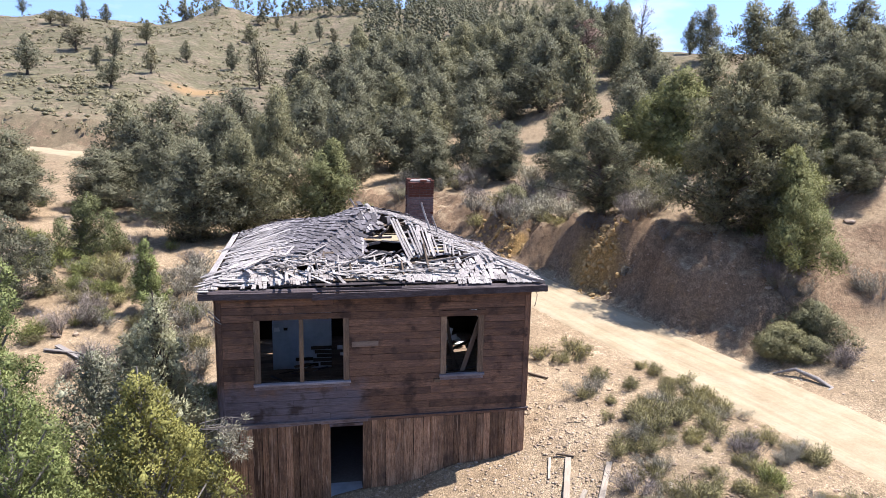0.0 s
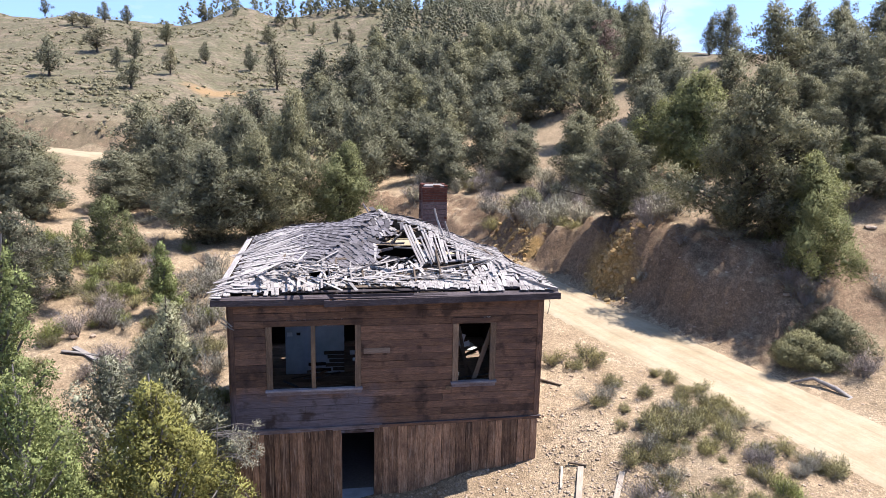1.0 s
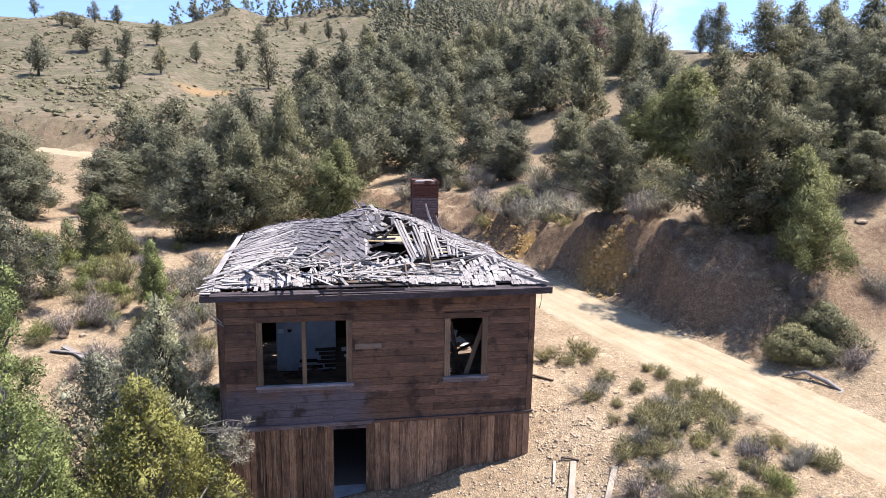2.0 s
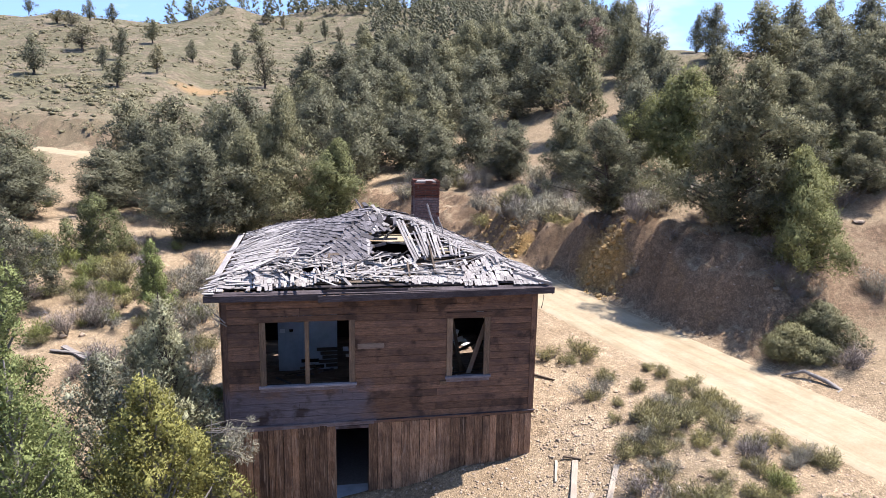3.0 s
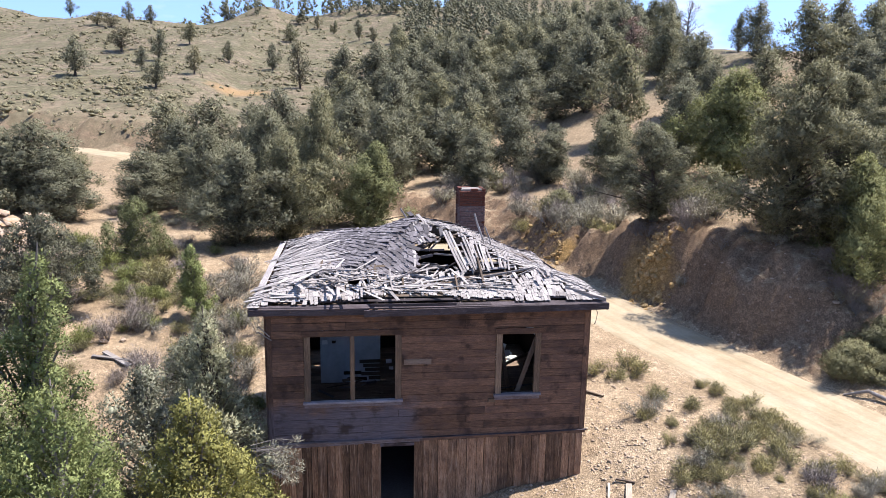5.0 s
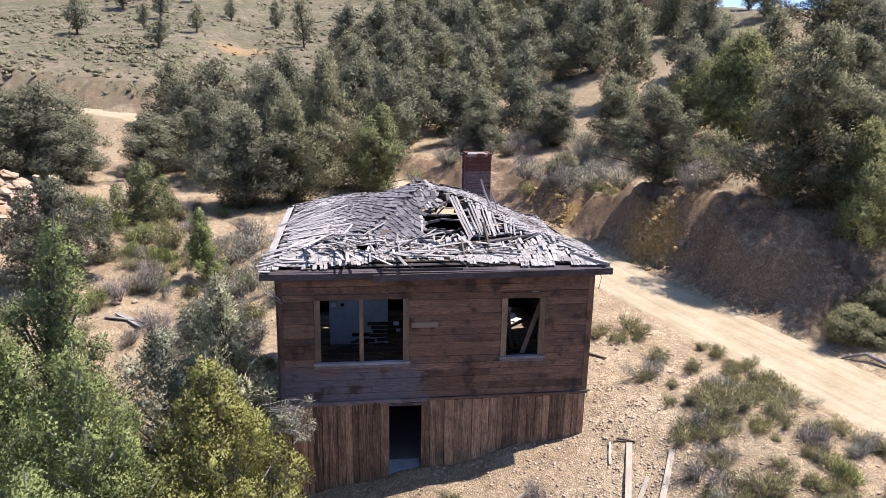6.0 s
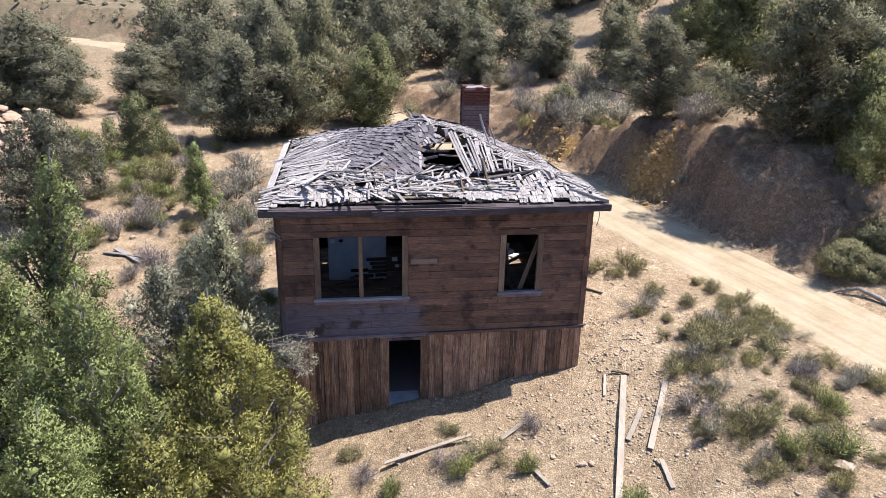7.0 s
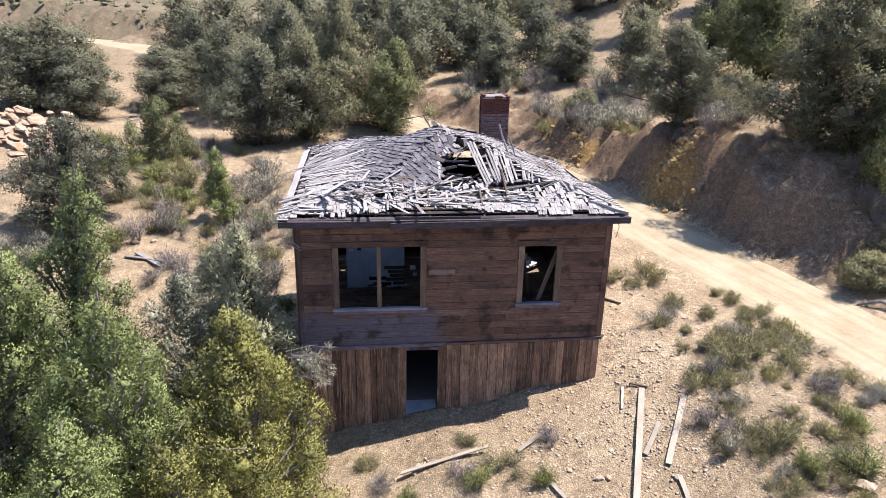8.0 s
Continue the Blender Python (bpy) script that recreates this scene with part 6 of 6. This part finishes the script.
def gravel():
    rg6 = random.Random(41)
    kinds = []
    for k in range(10):
        v, f = rock_data(1.0, rg6)
        kinds.append((np.array([tuple(p) for p in v]), np.array(f)))
    spots = []
    while len(spots) < 13000:
        x, y = (rg6.gauss(8.5, 2.6), rg6.gauss(-1.2, 2.6)) if len(spots) % 5 else (rg6.uniform(-12, 24), rg6.uniform(-6, 22))
        if not (-0.05 < x < W + 0.05 and -0.05 < y < D):
            spots.append((x, y))
    # rubble on and under the cut bank
    for p in spline(ROAD, 10):
        if -1 < p[1] < 21:
            for k in range(26):
                spots.append((p[0] + rg6.uniform(1.6, 4.6), p[1] + rg6.uniform(-0.3, 0.3)))
    spots = np.array(spots)
    off, heights = np.abs(road_at(spots[:, 0], spots[:, 1])[0]), land(spots[:, 0], spots[:, 1])
    vs, fs, n = [], [], 0
    for (x, y), far, z in zip(spots, off, heights):
        if far < ROAD_HALF + 0.1:
            continue
        size = 0.008 + 0.05 * rg6.random() ** 4.5 if x < 12 or far > 5 else 0.012 + 0.055 * rg6.random() ** 5
        v, f = kinds[rg6.randrange(10)]
        a = rg6.uniform(0, 6.28)
        c, s = math.cos(a), math.sin(a)
        q = v * size
        vs.append(np.stack([q[:, 0] * c - q[:, 1] * s, q[:, 0] * s + q[:, 1] * c, q[:, 2]], 1) + np.array((x, y, z - size * 0.05)))
        fs.append(f + n)
        n += len(q)
    ob = new("gravel", big_mesh("gravel", np.concatenate(vs), np.concatenate(fs), STONE))
    tagged(ob, "loose tan gravel strewn over the slope", "gravel", "", "stuff")


def ochre_rubble(x, y, wide, count, seed):
    """Broken ochre rock showing in the cut bank."""
    rg7 = random.Random(seed)
    vs, fs, n = [], [], 0
    for k in range(count):
        v, f = rock_data(0.03 + 0.13 * rg7.random() ** 2.5, rg7, 0.8)
        a = Vector((x + rg7.gauss(0, 0.42), y + rg7.gauss(0, wide), 0))
        a.z = float(land(a.x, a.y))
        turn = Euler((rg7.uniform(0, 6), rg7.uniform(0, 6), 0)).to_matrix()
        vs += [turn @ p + a for p in v]
        fs += [tuple(i + n for i in face) for face in f]
        n += len(v)
    ob = new("ochre_rubble", mesh("ochre_rubble", vs, fs, OCHRE))
    tagged(ob, "crumbling ochre rock laid bare in the bank", "rubble", "", "stuff")


gravel()
ochre_rubble(13.6, 10.95, 0.55, 420, 5)
ochre_rubble(11.0, 17.2, 0.9, 300, 6)
rng = random.Random(52)
for x, y, s in ((6.42, -3.32, 0.11), (6.62, -3.35, 0.10), (5.9, -2.9, 0.09), (10.2, 1.5, 0.08), (11.05, -4.95, 0.24), (7.95, -3.75, 0.1), (22.0, 7.2, 0.22), (-6.3, 10.2, 0.16), (-6.9, 10.0, 0.2), (-7.3, 9.8, 0.14), (6.9, -2.6, 0.08), (9.6, 2.9, 0.07), (17.3, 5.0, 0.12)):
    v, f = rock_data(s, rng)
    ob = new("stone", mesh("stone", v, f, STONE))
    ob.matrix_basis = Matrix.Translation(rooted(x, y, -s * 0.2)) @ Matrix.Rotation(rng.uniform(0, 6), 4, "Z")
    tagged(ob, "angular tan stone lying on the gravel slope", "stone", "loose stones")

# layered outcrop left of the gully
def slab_pose():
    """Beds of rock that dip down the slope."""
    x, y = rng.uniform(-2.6, 1.7), rng.uniform(-0.6, 2.6)
    return pose(x + 0.3, y, 0.1 + max(0.0, (y + 0.6) * 0.45 - 0.20 * x) * rng.uniform(0.6, 1.0), rng.uniform(-10, 10), rng.uniform(14, 30), rng.uniform(-25, 25))


outcrop = thing("rock_outcrop", "pale layered rock outcrop with ochre faces", "rock", Matrix.Translation(rooted(-13.8, 16.9, 0.1)))
v, f = rock_data(2.0, rng, 0.42)
part("bedrock", mesh("bedrock", v, f, OUTCROP), outcrop, pose(-0.5, 1.2, 0.15, 14, 16, 0))
for k in range(130):
    v, f = rock_data(rng.uniform(0.14, 0.44), rng, 0.32)
    u = k / 25
    part("slab", mesh("slab", v, f, OUTCROP), outcrop, slab_pose())


def loose_plank(name, a, b, width, thick, label, mat=LUMBER):
    """A board lying on the slope between two places."""
    pa, pb = rooted(*a, -0.025 - thick / 2), rooted(*b, -0.025 - thick / 2)
    ground_line = max(float(land(a[0] + (b[0] - a[0]) * t, a[1] + (b[1] - a[1]) * t)) + 0.02 + thick / 2 - (pa.z + (pb.z - pa.z) * t) for t in np.linspace(0, 1, 15))
    pa.z, pb.z = pa.z + max(0, ground_line), pb.z + max(0, ground_line)
    me = mesh(name, *board_data((pb - pa).length, width, thick, rng, 4, 0.006, 0.02), mat)
    ob = new(name, me)
    ob.matrix_basis = between(pa, pb) @ Matrix.Rotation(radians(90), 4, "X")
    tagged(ob, label, "plank", "loose timber on the slope")


loose_plank("plank", (8.16, -0.95), (6.75, -4.6), 0.14, 0.03, "long silver-grey plank lying on gravel")
loose_plank("plank", (8.96, -1.54), (7.86, -3.40), 0.13, 0.03, "silver-grey plank lying on gravel")
loose_plank("plank", (8.12, -2.2), (7.52, -2.98), 0.11, 0.025, "short pale board on gravel")
loose_plank("plank", (7.76, -0.75), (7.52, -1.45), 0.06, 0.02, "small splintered pale slat on gravel")
loose_plank("plank", (5.62, -1.60), (4.92, -2.02), 0.12, 0.025, "short weathered board on the bank")
loose_plank("plank", (4.26, -1.86), (2.28, -2.02), 0.10, 0.03, "weathered beam lying on the bank")
loose_plank("plank", (7.98, -3.70), (7.95, -4.4), 0.11, 0.025, "grey board end among stones")
loose_plank("plank", (5.25, -2.75), (5.6, -3.7), 0.1, 0.025, "grey board among tufts")
loose_plank("plank", (9.92, -2.6), (9.85, -2.85), 0.08, 0.02, "small white chip of wood")
loose_plank("plank", (2.72, -1.78), (2.55, -2.05), 0.12, 0.02, "broken pale shingle on the ground")
loose_plank("plank", (2.86, -1.82), (2.68, -2.0), 0.06, 0.02, "broken pale shingle on the ground")
loose_plank("plank", (8.25, 2.9), (8.75, 2.5), 0.06, 0.05, "dark fallen lath beside the house", RAFTER)
loose_plank("plank", (7.95, -0.72), (8.3, -0.95), 0.06, 0.04, "dark curved scrap of wood", RAFTER)
loose_plank("plank", (-6.6, 9.2), (-5.6, 8.6), 0.2, 0.05, "grey boards in a heap in the gully", DEADWOOD)
loose_plank("plank", (-6.9, 8.9), (-5.2, 8.9), 0.14, 0.05, "grey boards in a heap in the gully", DEADWOOD)


def snag(name, a, label, lines):
    o = rooted(*a)
    v, f = tubes([[(o + Vector(p), r) for p, r in line] for line in lines], 7)
    ob = new(name, mesh(name, v, f, DEADWOOD, True))
    tagged(ob, label, "branch", "dead wood")


snag("fallen_branch", (16.2, 1.2), "bent grey dead branch beside the road", [[((-0.5, 0.9, 0.1), 0.03), ((0.0, 0.6, 0.32), 0.055), ((0.35, 0.1, 0.2), 0.07), ((0.55, -0.3, 0.06), 0.06), ((0.35, -0.4, 0.04), 0.04)]])
# a half-dead shrub leaning on the house corner: drooping twigs, a few grey tufts
dead_shrub = thing("dead_shrub", "half-dead grey shrub with drooping twigs against the house", "shrub", pose(0.05, -2.35, -2.6))
twig_lines, tuft_at, tuft_way = [[(Vector((-0.2, 0, 0)), 0.05), (Vector((-0.1, 0, 1.6)), 0.035), (Vector((0, 0, 3.9)), 0.010)]], [], []
for k in range(44):
    root = Vector((-0.12, 0, rng.uniform(1.2, 3.9)))
    low = root.z < 2.9
    ln = rng.uniform(0.45, 0.95)
    a = rng.uniform(-0.9, 0.6)
    tip = root + Vector((ln * math.cos(a), ln * math.sin(a) * 0.7, rng.uniform(-0.9, -0.3) if low else rng.uniform(-0.25, 0.3)))
    mid = root.lerp(tip, 0.5) + Vector((0.05, 0, 0.22 if low else 0.08))
    twig_lines.append([(root, 0.009), (mid, 0.006), (tip, 0.002)])
    for j in range(4):
        q = mid.lerp(tip, rng.uniform(0.0, 0.9))
        twig_lines.append([(q, 0.004), (q + Vector((rng.uniform(0.0, 0.22), rng.uniform(-0.14, 0.14), rng.uniform(-0.22, 0.08))), 0.0012)])
    if not low:
        tuft_at.append(tip), tuft_way.append((tip - mid).normalized())
v, f = tubes(twig_lines, 4)
part("twig_tangle", mesh("twig_tangle", v, f, DEADWOOD), dead_shrub, None, "bare drooping grey twigs", "stuff")
v, f, soft = sprigs(tuft_at, [0.09] * len(tuft_at), 60, 0.09, 0.008, np.random.RandomState(3), 0.4, 1.0, tuft_way)
part("foliage", big_mesh("foliage", v, f, LEAF_SAGE), dead_shrub)
